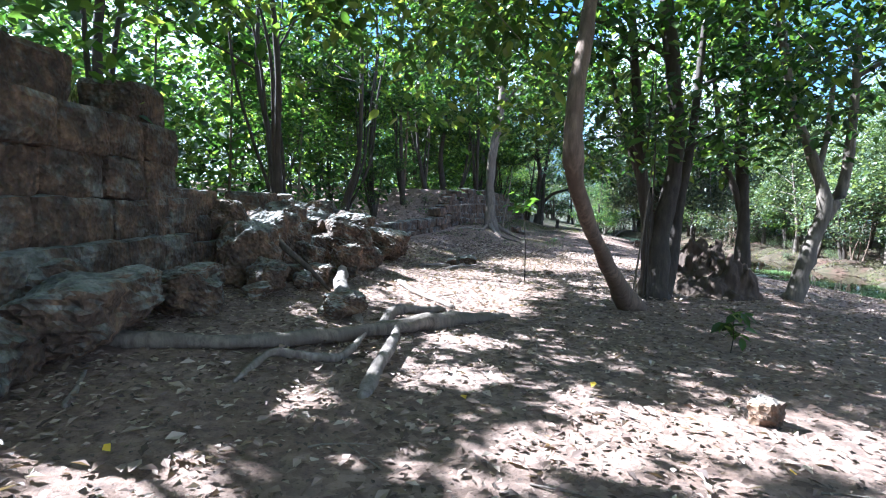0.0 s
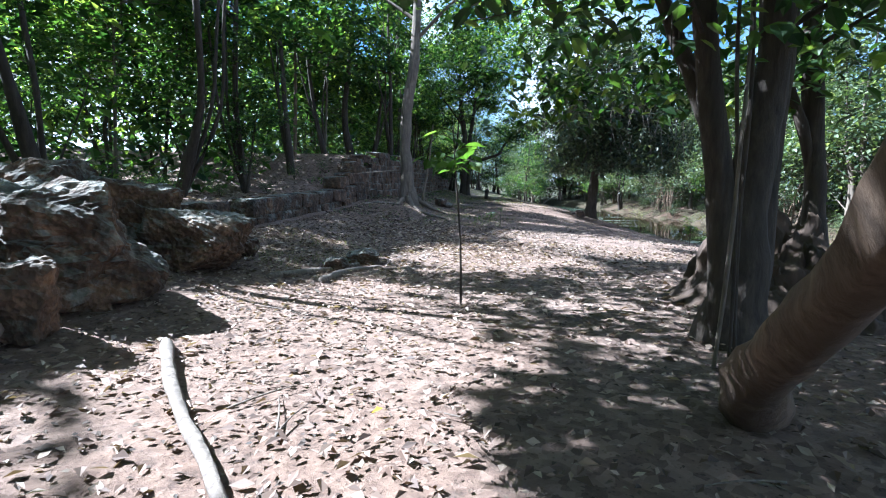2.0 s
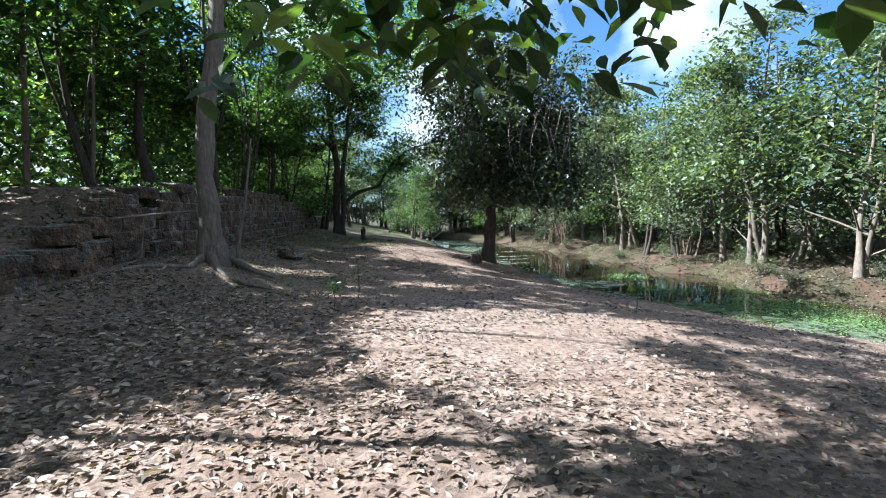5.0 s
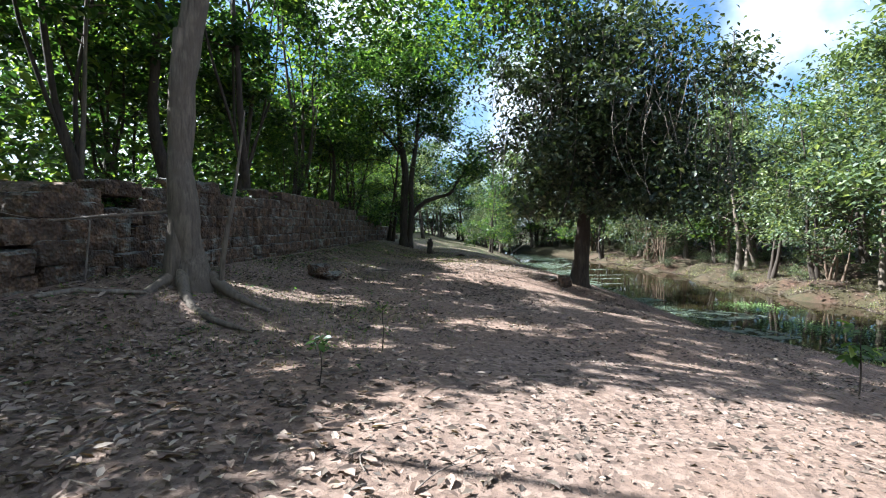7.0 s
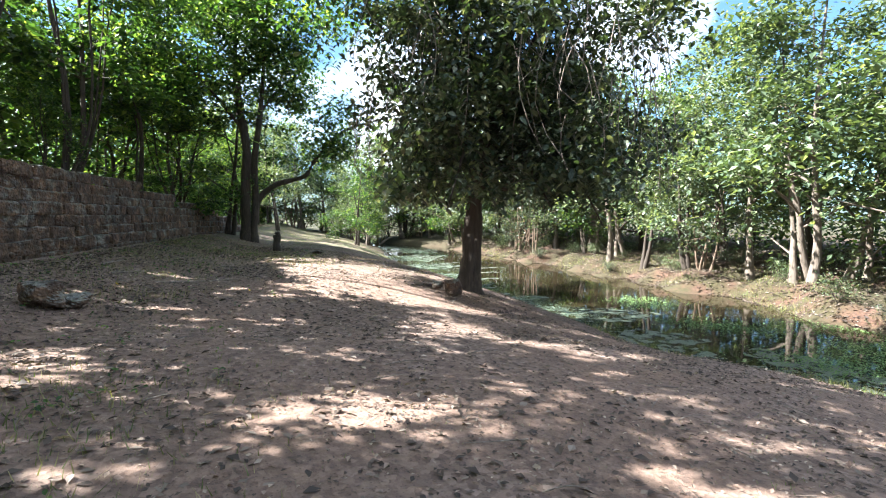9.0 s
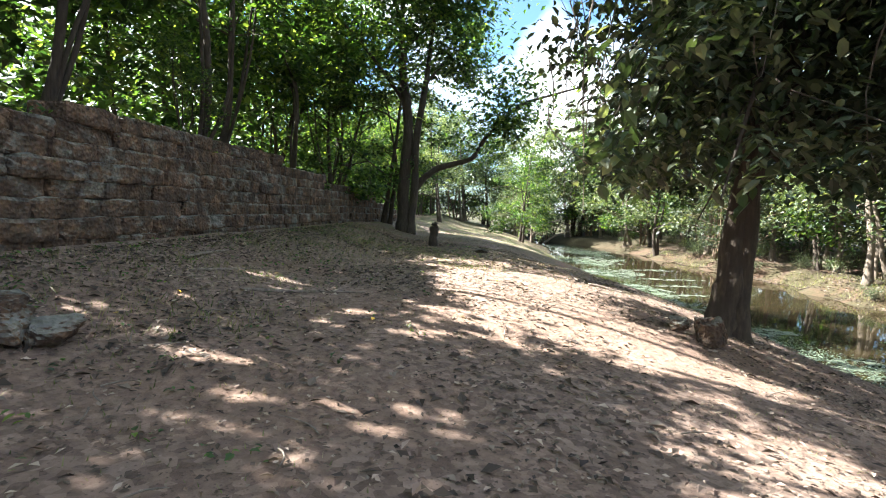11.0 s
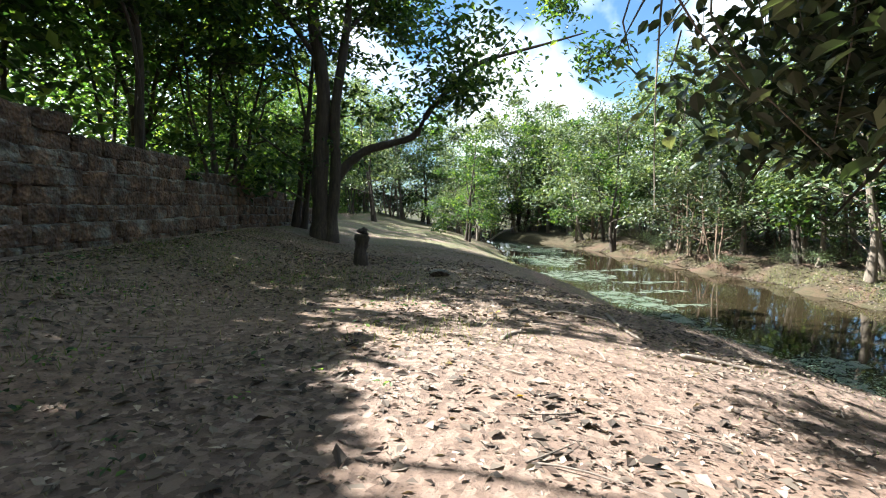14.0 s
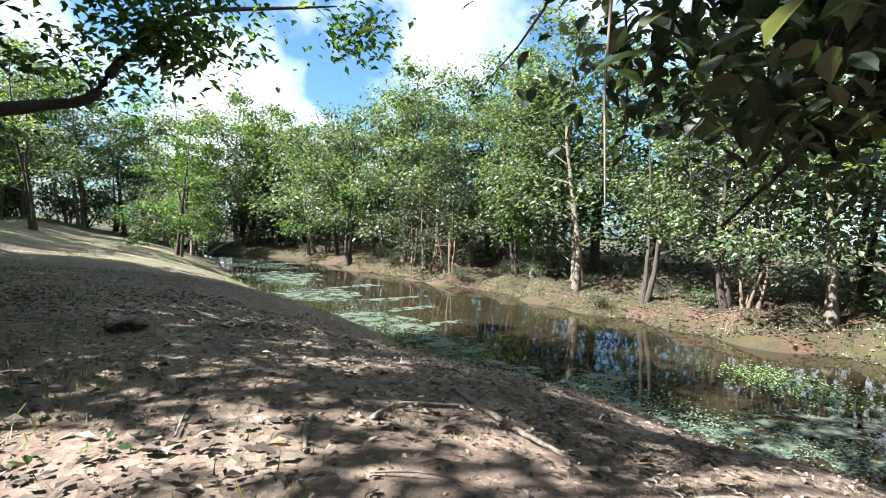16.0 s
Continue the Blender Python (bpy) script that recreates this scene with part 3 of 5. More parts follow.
def woodland():
    r = np.random.default_rng(21)
    kinds = [
        (generic_tree("tree", 1, 10.5, 2.6, LEAF_WOOD, BARK_DARK, 0.23, 2600, "slender dark-barked woodland tree with leafy crown", 0.2, 0.085, stems=2), 10.5),
        (generic_tree("tree", 2, 12.5, 3.0, LEAF_WOOD, BARK_DARK, 0.24, 2700, "tall dark-barked woodland tree with open crown", 0.28, 0.11), 12.5),
        (generic_tree("tree", 3, 8.0, 2.3, LEAF_BRIGHT, BARK_DARK, 0.2, 2500, "young woodland tree with fresh green leaves", 0.2, 0.06, stems=2), 8.0),
        (generic_tree("tree", 4, 9.0, 2.5, LEAF_WOOD, BARK_DARK, 0.22, 2500, "forked dark woodland tree with thin stems", 0.2, 0.06, stems=4), 9.0),
    ]
    spots = []
    for y in np.arange(-7, 80, 1.8):
        for row, off in enumerate((1.6, 3.8)):
            yy = y + r.uniform(-0.7, 0.7)
            x = float(wall_x(yy)) - off - r.uniform(0, 1.2)
            if row == 0 and r.random() < 0.6:
                continue
            spots.append((x, yy, row))
    used = set()
    for x, y, row in spots:
        k = int(r.integers(0, 4))
        ob, h = kinds[k]
        s = r.uniform(0.75, 1.15)
        s = min(s, clear_height(x, y) / h)
        if s < 0.28:
            continue
        m = pose(x, y, gz(x, y), 0, 0, r.uniform(0, 360)) @ Matrix.Scale(s, 4)
        if -1.6 < y < 5.0:
            continue
        if k not in used:
            used.add(k)
            ob.matrix_basis = m
        else:
            copy_thing(ob, m)
    b1 = bush("bush", 11, 1.6, LEAF_WOOD, 0.15, 750, "dense dark green undergrowth bush")
    b2 = bush("bush", 12, 2.3, LEAF_WOOD, 0.17, 850, "tall leafy undergrowth thicket")
    first = {0, 1}
    for y in np.arange(3, 70, 1.6):
        for off in (1.0, 2.7):
            yy = y + r.uniform(-0.5, 0.5)
            x = float(wall_x(yy)) - off - r.uniform(0, 0.8)
            k = int(r.integers(0, 2))
            s = r.uniform(0.6, 1.1)
            s = min(s, max(0.3, clear_height(x, yy, 1.4) / 2.2))
            if off < 2 and yy > 19:
                s *= 0.4
            if yy < 8 and off < 2:
                s *= 0.45
            m = pose(x, yy, gz(x, yy), 0, 0, r.uniform(0, 360)) @ Matrix.Scale(s, 4)
            if k in first:
                first.discard(k)
                (b1, b2)[k].matrix_basis = m
            else:
                copy_thing((b1, b2)[k], m)


def far_bank():
    r = np.random.default_rng(31)
    kinds = [
        generic_tree("bank_tree", 41, 10.0, 3.0, LEAF_FAR, BARK_DARK, 0.23, 3500, "slender tree on the sunlit pond bank", 0.2, 0.085, "trees on the far bank", 2),
        generic_tree("bank_tree", 42, 12.0, 3.4, LEAF_POND, BARK_GREY, 0.24, 4000, "tall leafy tree on the sunlit pond bank", 0.22, 0.12, "trees on the far bank", 1, 0.95),
        generic_tree("bank_tree", 43, 8.0, 2.9, LEAF_POND, BARK_GREY, 0.22, 3500, "bright green tree on the sunlit pond bank", 0.16, 0.08, "trees on the far bank", 2, 0.85),
        generic_tree("bank_tree", 44, 6.0, 2.4, LEAF_DULL, BARK_PALE, 0.17, 3200, "grey-leaved scrubby tree on the pond bank", 0.14, 0.045, "trees on the far bank", 4, 0.6),
        generic_tree("bank_tree", 45, 9.0, 2.8, LEAF_WOOD, BARK_DARK, 0.23, 3500, "dark-leaved tree on the shaded pond bank", 0.18, 0.09, "trees on the far bank", 2),
    ]
    b1 = bush("bush", 51, 1.5, LEAF_FAR, 0.15, 650, "leafy bush on the pond bank", "bank bushes")
    b2 = bush("bush", 52, 1.1, LEAF_DULL, 0.13, 600, "small grey-green scrub bush on the pond bank", "bank bushes")
    used = set()

    def stand(k, x, y, s):
        m = pose(x, y, gz(x, y), 0, 0, r.uniform(0, 360)) @ Matrix.Scale(s, 4)
        if k not in used:
            used.add(k)
            kinds[k].matrix_basis = m
        else:
            copy_thing(kinds[k], m)

    for x, y, k, s in [(30.6, 42.0, 0, 1.0), (31.6, 42.8, 1, 0.95), (27.7, 37.0, 1, 1.05), (26.6, 33.7, 0, 0.9), (28.6, 46.8, 3, 1.15), (27.9, 44.6, 3, 0.9), (30.0, 50.5, 1, 1.15), (28.8, 54.6, 0, 1.1), (30.4, 61.3, 2, 1.2), (26.9, 30.2, 3, 0.9), (24.6, 20.2, 2, 1.1), (26.8, 25.6, 2, 1.15), (25.2, 15.5, 2, 1.0)]:
        stand(k, x, y, s)
    for y in np.arange(4, 76, 2.6):
        for off in (3.4, 6.2):
            yy = y + r.uniform(-1, 1)
            if off < 4 and r.random() < 0.45:
                continue
            x = float(far_shore(yy)) + off + r.uniform(-1.3, 1.3)
            k = int(r.choice([0, 1, 2, 3, 4], p=[0.24, 0.2, 0.2, 0.16, 0.2]))
            stand(k, x, yy, r.uniform(0.95, 1.3) * (1.15 if off > 7 else 0.95))
    for x in np.arange(8, 44, 2.6):
        for y in (73, 78):
            stand(int(r.integers(0, 5)), x + r.uniform(-1, 1), y + r.uniform(-1, 1), r.uniform(1.0, 1.4))
    for x in np.arange(4, 46, 2.4):
        for y in (75,):
            m = pose(x + r.uniform(-0.6, 0.6), y + r.uniform(-1, 1), gz(x, y), 0, 0, r.uniform(0, 360)) @ Matrix.Scale(r.uniform(1.3, 2.0), 4)
            copy_thing(b1, m)
    for y in np.arange(38, 70, 2.6):
        x = float(near_shore(y)) - r.uniform(1.2, 2.5) if y > 55 else float(wall_x(y)) + r.uniform(0.2, 1.2)
        if not shades(x, y, gz(x, y) + 5, 2):
            stand(int(r.choice([0, 2, 4])), x, y, r.uniform(0.55, 0.85))
    first = {0, 1}
    for y in np.arange(6, 74, 1.7):
        for off in (1.2, 3.0, 5.2):
            if off < 5 and r.random() < 0.55:
                continue
            x = float(far_shore(y)) + off + r.uniform(-0.8, 1.5)
            k = int(r.integers(0, 2))
            m = pose(x, y, gz(x, y), 0, 0, r.uniform(0, 360)) @ Matrix.Scale(r.uniform(0.6, 1.2) * (1.7 if off > 6 else 0.8), 4)
            if k in first:
                first.discard(k)
                (b1, b2)[k].matrix_basis = m
            else:
                copy_thing((b1, b2)[k], m)


def thicket(name, count, place, leaf, mat, label, seed, lit=False):
    """Leaves that nobody could count, as one mass heaped into uneven clumps."""
    r = np.random.default_rng(seed)
    x, y, h = place(r, count)
    heap = np.sin(x * 0.9 + np.sin(y * 0.55) * 2) * np.sin(y * 0.8 + 1) + 0.5 * np.sin(x * 2.3 - y * 1.7)
    top = h * (0.66 + 0.3 * heap)
    z = ground_z(x, y) + np.maximum(top, 0.4) * r.random(count) ** 0.8
    if lit:
        keep = ~gap(x, y, z, 2.0)
        x, y, z = x[keep], y[keep], z[keep]
    tagged(part(name, leaves(name, np.stack([x, y, z], 1), leaf, 0.4, 0.3, r=r), mat), label, "thicket", kind="stuff")


woodland()
far_bank()
thicket("far_thicket", 60000, lambda r, k: (lambda y, d: (wall_x(y) - d, y, np.minimum(3.0 + 0.9 * d, 10.5)))(r.uniform(-10, 84, k), 2.6 + 9 * r.random(k) ** 1.2), 0.3, LEAF_WOOD, "dark leafy depth of the wood", 301, True)
thicket("far_thicket", 20000, lambda r, k: (lambda y, d: (wall_x(y) - d, y, np.full(k, 11.0)))(r.uniform(-12, 84, k), 11.0 + 5 * r.random(k)), 0.5, LEAF_WOOD, "dark leafy back of the wood", 306)
thicket("far_thicket", 50000, lambda r, k: (lambda y: (far_shore(y) + 7.5 + 10 * r.random(k), y, np.full(k, 10.5)))(r.uniform(0, 84, k)), 0.34, LEAF_WOOD, "leafy depth of the wood beyond the pond", 302)
thicket("far_thicket", 9000, lambda r, k: (lambda x: (x, r.uniform(83, 90, k), np.full(k, 10.0)))(r.uniform(-6, 52, k)), 0.4, LEAF_FAR, "leafy wood closing the far end of the pond", 303)
# unseen leaf mass added behind where the walk begins
thicket("far_thicket", 7000, lambda r, k: (lambda x: (x, r.uniform(-14, -8, k), np.full(k, 8.0)))(r.uniform(-14, 40, k)), 0.4, LEAF_WOOD, "unseen leafy mass added behind the start of the walk", 304)


# ---- single trees along the path ----
def limb_ends(lines, r, k=5, jit=0.4):
    """Twig ends scattered along the outer half of limbs."""
    e = []
    for ln in lines:
        ln = np.array(ln)[:, :3]
        for t in r.uniform(0.45, 1.0, k):
            p = np.array([np.interp(t * (len(ln) - 1), range(len(ln)), ln[:, i]) for i in range(3)])
            e.append(p + r.normal(0, jit, 3))
    return e


def name_of(p):
    """Which of the trees beside the path carries an added shade clump there."""
    feet = {61: (1.4, 3.0), 62: (3.2, 5.4), 63: (5.5, 7.4), 64: (5.9, 6.2)}
    return min(feet, key=lambda k: (p[0] - feet[k][0]) ** 2 + (p[1] - feet[k][1]) ** 2)


def single_tree(name, label, o, trunks, branches, bark, mat_leaf, leaf, radius, per, ends_k=5, jit=0.4, seed=5, extra=(), roots=(), floor=1.6, fine=True):
    r = np.random.default_rng(seed)
    e = thing(name, *o, label, "tree")
    for ln in trunks:
        limbs("trunk", [local(ln, o)], bark, e, sides=12)
    tw = []
    for ln in branches:
        limbs("branch", [local(ln, o)], bark, e, sides=8)
        q = np.array(local(ln, o))
        for t in r.uniform(0.4, 1, 4):
            p = np.array([np.interp(t * (len(q) - 1), range(len(q)), q[:, i]) for i in range(4)])
            v = r.normal(0, 0.5, 3) + np.array([0, 0, 0.1])
            tw.append([(*p[:3], p[3] * 0.4), (*(p[:3] + v * 0.6), p[3] * 0.25), (*(p[:3] + v * 1.3), 0.004)])
    for ln in roots:
        limbs("root", [local(ln, o)], bark, e, sides=7)
    if tw:
        tagged(limbs("twigwork", tw, bark, e, sides=4), kind="stuff")
    ends = limb_ends([local(b, o) for b in branches], r, ends_k, jit) + [np.array(p) - np.array(o) for p in extra]
    # clumps added only for their shade, joined to this tree's crown
    boughs = [np.array(p) - np.array(o) for p in NEAR if name_of(p) == seed]
    if ends:
        c = clumps(ends, radius * r.uniform(0.5, 1.35, len(ends)), per, r)
        if boughs:
            c = np.concatenate([c, clumps(boughs, 0.45, 85, r)])
        low = floor + 0.55 * np.abs(np.sin(1.9 * c[:, 0] + 1) * np.sin(1.6 * c[:, 1])) + 0.25 * np.abs(np.sin(4.3 * c[:, 0] - 2.9 * c[:, 1])) + 0.1
        c[:, 2] = np.where(c[:, 2] < low, low + r.uniform(0, 1.4, len(c)), c[:, 2])
        if o[1] < 20:
            c = c[~gap(c[:, 0] + o[0], c[:, 1] + o[1], c[:, 2] + o[2], 2.5 if seed == 61 else 3.45)]
        part("crown", leaves("crown", c, leaf, 0.45, 0.27, r=r, fine=fine), mat_leaf, e)
    return e


def path_trees():
    o = (2.52, 4.4, 0.8)
    single_tree("tree", "pale smooth-barked tree with a bent leaning trunk", o,
        [[(3.05, 4.9, 0.3, 0.2), (2.78, 4.6, 0.72, 0.18), (2.5, 4.35, 0.93, 0.14), (2.1, 3.85, 1.3, 0.1), (1.68, 3.2, 1.72, 0.088), (1.27, 2.55, 2.22, 0.08), (1.12, 2.35, 2.6, 0.077), (1.14, 2.4, 3.2, 0.074), (1.3, 2.6, 4.0, 0.068), (1.55, 3.0, 5.2, 0.07), (1.6, 3.3, 6.6, 0.045)]],
        [[(1.3, 2.6, 4.0, 0.045), (0.3, 3.4, 4.6, 0.03), (-0.8, 4.2, 4.9, 0.012)], [(1.45, 2.9, 4.8, 0.045), (2.6, 3.4, 5.4, 0.03), (3.6, 4.0, 5.6, 0.01)], [(1.5, 3.0, 5.2, 0.04), (1.2, 4.4, 5.8, 0.02), (0.9, 5.6, 5.9, 0.01)], [(1.6, 3.2, 6.2, 0.04), (2.4, 2.2, 6.6, 0.02), (3.0, 1.2, 6.6, 0.01)]],
        BARK_PALE, LEAF_BRIGHT, 0.17, 0.8, 70, 6, 0.5, 61,
        extra=[(-1.9, 3.6, 4.2), (-1.2, 3.6, 4.1), (-0.5, 3.5, 4.0), (0.2, 3.6, 4.1), (0.7, 3.5, 3.95), (1.4, 3.9, 3.7), (-0.2, 5.4, 3.5), (0.5, 5.3, 3.5), (1.1, 5.2, 3.35), (-2.6, 1.6, 3.5), (-1.8, 1.5, 3.6), (-1.0, 1.6, 3.65), (-2.8, 2.6, 3.6)])
    o = (3.2, 5.4, 0.8)
    single_tree("tree", "dark tree with several close stems", o,
        [[(3.23, 5.40, 0.6, 0.36), (3.24, 5.45, 1.15, 0.2), (3.30, 5.47, 1.75, 0.15), (3.49, 5.53, 2.55, 0.13), (3.49, 5.63, 3.75, 0.115), (3.31, 5.71, 4.67, 0.1), (3.18, 5.79, 6.2, 0.07)],
         [(3.12, 5.30, 0.7, 0.13), (3.15, 5.47, 1.71, 0.085), (2.99, 5.57, 2.81, 0.075), (2.88, 5.66, 3.92, 0.065), (2.74, 5.76, 5.5, 0.04)],
         [(3.45, 5.60, 0.7, 0.13), (3.65, 5.70, 2.0, 0.08), (3.90, 5.90, 3.6, 0.06), (4.00, 6.00, 5.2, 0.04)],
         [(3.24, 5.5, 1.5, 0.085), (3.2, 5.62, 2.1, 0.07), (3.1, 5.75, 2.6, 0.062), (2.95, 5.95, 3.1, 0.055), (2.78, 6.15, 3.8, 0.045), (2.6, 6.4, 4.8, 0.03)]],
        [[(3.40, 5.70, 4.4, 0.05), (2.20, 6.30, 5.2, 0.03), (1.30, 6.70, 5.3, 0.012)], [(3.20, 5.80, 5.6, 0.05), (4.10, 5.10, 6.2, 0.03), (4.90, 4.50, 6.3, 0.01)], [(2.90, 5.70, 4.4, 0.04), (2.10, 5.10, 4.9, 0.02), (1.60, 4.60, 4.8, 0.01)], [(3.90, 5.90, 4, 0.04), (4.90, 6.50, 4.6, 0.02), (5.70, 6.90, 4.6, 0.01)], [(3.00, 5.60, 2.9, 0.02), (2.60, 5.30, 3.2, 0.012), (2.40, 5.10, 3.1, 0.008)], [(3.60, 5.70, 3.0, 0.02), (4.10, 5.20, 3.4, 0.012), (4.50, 5.00, 3.3, 0.006)]],
        BARK_DARK, LEAF_WOOD, 0.16, 0.8, 75, 6, 0.5, 62,
        extra=[(4.1, 7.7, 2.95), (4.6, 7.5, 2.85), (5.0, 7.4, 3.1), (4.3, 8.2, 3.2), (3.6, 8.0, 3.4), (2.0, 6.2, 3.6), (1.4, 6.0, 3.5), (2.6, 6.6, 3.3), (3.0, 9.5, 3.0), (3.8, 9.4, 2.9), (3.5, 9.3, 3.2), (3.4, 9.5, 2.7), (3.9, 9.2, 3.1), (2.8, 9.6, 3.3), (3.2, 9.3, 3.4), (4.0, 8.9, 3.3), (4.3, 8.1, 2.8), (4.6, 7.9, 3.1), (4.8, 7.6, 2.9), (4.3, 8.2, 3.1), (5.0, 7.4, 3.0), (4.5, 8.0, 2.6), (5.0, 7.9, 3.2), (4.9, 6.8, 3.4), (3.9, 4.4, 3.6), (4.4, 3.8, 3.7)])
    o = (5.62, 7.2, 0.8)
    single_tree("tree", "thin dark tree with a side stem", o,
        [[(5.62, 7.18, 0.7, 0.17), (5.6, 7.23, 1.43, 0.12), (5.62, 7.31, 2.46, 0.11), (5.5, 7.4, 3.48, 0.1), (5.6, 7.52, 5.02, 0.08), (5.3, 7.61, 6.5, 0.05)],
         [(5.6, 7.3, 2.1, 0.07), (5.44, 7.32, 2.6, 0.055), (5.16, 7.38, 3.25, 0.05), (5.0, 7.43, 4.3, 0.04), (4.9, 7.5, 5.2, 0.02)]],
        [[(5.55, 7.5, 4.4, 0.04), (6.6, 7.0, 5.0, 0.02), (7.4, 6.6, 5.0, 0.01)], [(5.4, 7.6, 5.6, 0.04), (4.6, 8.4, 6.0, 0.02), (4.0, 9.2, 6.0, 0.01)], [(5.4, 7.6, 5.2, 0.04), (6.2, 8.4, 5.6, 0.02), (6.8, 9, 5.5, 0.01)], [(5.5, 7.4, 3.4, 0.03), (6.1, 6.9, 3.9, 0.015), (6.6, 6.6, 3.8, 0.006)]],
        BARK_DARK, LEAF_WOOD, 0.16, 0.75, 70, 6, 0.45, 63)
    o = (5.78, 6.05, 0.8)
    single_tree("tree", "grey leaning tree forked in two", o,
        [[(5.74, 6.05, 0.7, 0.2), (5.85, 6.06, 1.1, 0.14), (6.0, 6.1, 1.55, 0.125), (6.29, 6.15, 2.24, 0.12), (6.03, 6.22, 3.09, 0.085), (5.64, 6.31, 3.97, 0.07), (5.38, 6.38, 5.4, 0.05)],
         [(6.25, 6.15, 2.15, 0.1), (6.55, 6.17, 2.6, 0.08), (6.64, 6.26, 3.74, 0.07), (6.65, 6.35, 5.2, 0.05)],
         [(6.1, 6.2, 2.9, 0.05), (6.25, 6.25, 3.5, 0.04), (6.3, 6.3, 4.4, 0.03)]],
        [[(5.5, 6.35, 4.6, 0.04), (4.8, 5.6, 5.2, 0.02), (4.2, 4.8, 5.2, 0.01)], [(6.65, 6.3, 4.4, 0.04), (7.5, 6.0, 5, 0.02), (8.2, 5.6, 5, 0.01)], [(6.65, 6.35, 4.8, 0.04), (7.0, 7.2, 5.3, 0.02), (7.2, 8, 5.2, 0.01)], [(5.4, 6.4, 5.2, 0.04), (5.2, 7.3, 5.6, 0.02), (4.9, 8.1, 5.5, 0.01)]],
        BARK_GREY, LEAF_WOOD, 0.16, 0.8, 65, 6, 0.45, 64)
    o = (2.25, 18.0, 1.15)
    single_tree("tree", "tall pale tree with a fluted trunk and spreading roots", o,
        [[(2.28, 18.0, 1.0, 0.34), (2.27, 18, 1.5, 0.22), (2.2, 18.02, 2.1, 0.19), (2.12, 18.08, 3.18, 0.175), (2.2, 18.12, 4.2, 0.165), (2.36, 18.13, 5.3, 0.15), (2.5, 18.2, 7.5, 0.1), (2.4, 18.4, 9.5, 0.05)],
         [(2.06, 17.9, 1.0, 0.14), (2.12, 17.95, 1.8, 0.1), (2.08, 18, 3.2, 0.09), (2.16, 18.05, 4.6, 0.08)],
         [(2.62, 17.9, 1.0, 0.035), (2.72, 17.85, 1.9, 0.03), (2.85, 17.9, 2.6, 0.022), (2.95, 18, 3.6, 0.012)]],
        [[(2.4, 18.2, 6, 0.06), (3.6, 17.6, 7.2, 0.035), (4.6, 17.2, 7.6, 0.01)], [(2.4, 18.2, 6.6, 0.06), (1.2, 18.9, 7.6, 0.035), (0.2, 19.6, 7.9, 0.01)], [(2.5, 18.2, 7.4, 0.06), (3.0, 19.4, 8.4, 0.035), (3.4, 20.4, 8.6, 0.01)], [(2.45, 18.3, 8.2, 0.05), (1.7, 17.4, 9.2, 0.025), (1.1, 16.6, 9.3, 0.01)]],
        BARK_GREY, LEAF_WOOD, 0.19, 0.9, 70, 7, 0.5, 65,
        roots=[[(2.2, 17.85, 1.45, 0.09), (2.35, 17.4, 1.12, 0.06), (2.75, 16.95, 0.98, 0.04), (3.2, 16.7, 0.88, 0.015)], [(2.05, 17.85, 1.4, 0.08), (1.8, 17.3, 1.12, 0.05), (1.4, 16.9, 1.0, 0.02)], [(2.5, 18, 1.4, 0.09), (2.85, 17.75, 1.15, 0.06), (3.3, 17.5, 0.98, 0.02)], [(2.0, 18, 1.4, 0.08), (1.6, 17.8, 1.2, 0.05), (0.9, 17.4, 1.1, 0.02)]])
    o = (7.75, 36.4, 0.9)
    single_tree("tree", "forked grey tree with a long level branch by the wall end", o,
        [[(7.76, 36.4, 0.8, 0.32), (7.72, 36.45, 1.4, 0.22), (7.68, 36.5, 2.56, 0.2), (7.82, 36.62, 4.79, 0.18), (7.54, 36.73, 6.33, 0.15), (7.42, 36.84, 8.4, 0.1), (7.5, 37, 10.5, 0.05)],
         [(7.98, 36.3, 0.8, 0.22), (7.98, 36.35, 1.6, 0.16), (8.1, 36.45, 2.8, 0.15), (8.05, 36.5, 4.4, 0.13), (8.4, 36.7, 6.6, 0.09), (8.6, 36.9, 9, 0.05)]],
        [[(8.05, 36.45, 2.5, 0.13), (8.4, 36.47, 3.05, 0.12), (8.95, 36.48, 3.4, 0.11), (10.15, 36.43, 3.72, 0.1), (10.4, 36.45, 4.41, 0.08), (11.66, 36.46, 5.81, 0.06), (13.19, 36.4, 6.3, 0.045), (14.9, 36.34, 6.9, 0.02)],
         [(7.6, 36.7, 5.6, 0.08), (6.2, 36.2, 7.2, 0.05), (5.0, 35.8, 8.2, 0.02)], [(7.5, 36.8, 7.4, 0.07), (9, 36.2, 8.8, 0.04), (10.2, 35.8, 9.4, 0.02)], [(8.3, 36.7, 6.2, 0.07), (9.3, 37.5, 7.6, 0.04), (10.4, 38.2, 8.4, 0.02)], [(7.45, 36.9, 8.2, 0.06), (6.2, 37.6, 9.6, 0.03), (5.4, 38.2, 10.2, 0.02)], [(8.5, 36.8, 8, 0.05), (8.2, 35.4, 9.4, 0.03), (8, 34.2, 10, 0.01)], [(7.4, 36.8, 8.4, 0.05), (6.6, 35.6, 9.4, 0.03), (6.2, 34.4, 9.6, 0.01)]],
        BARK_DARK, LEAF_WOOD, 0.2, 1.15, 330, 9, 0.8, 66, fine=False)


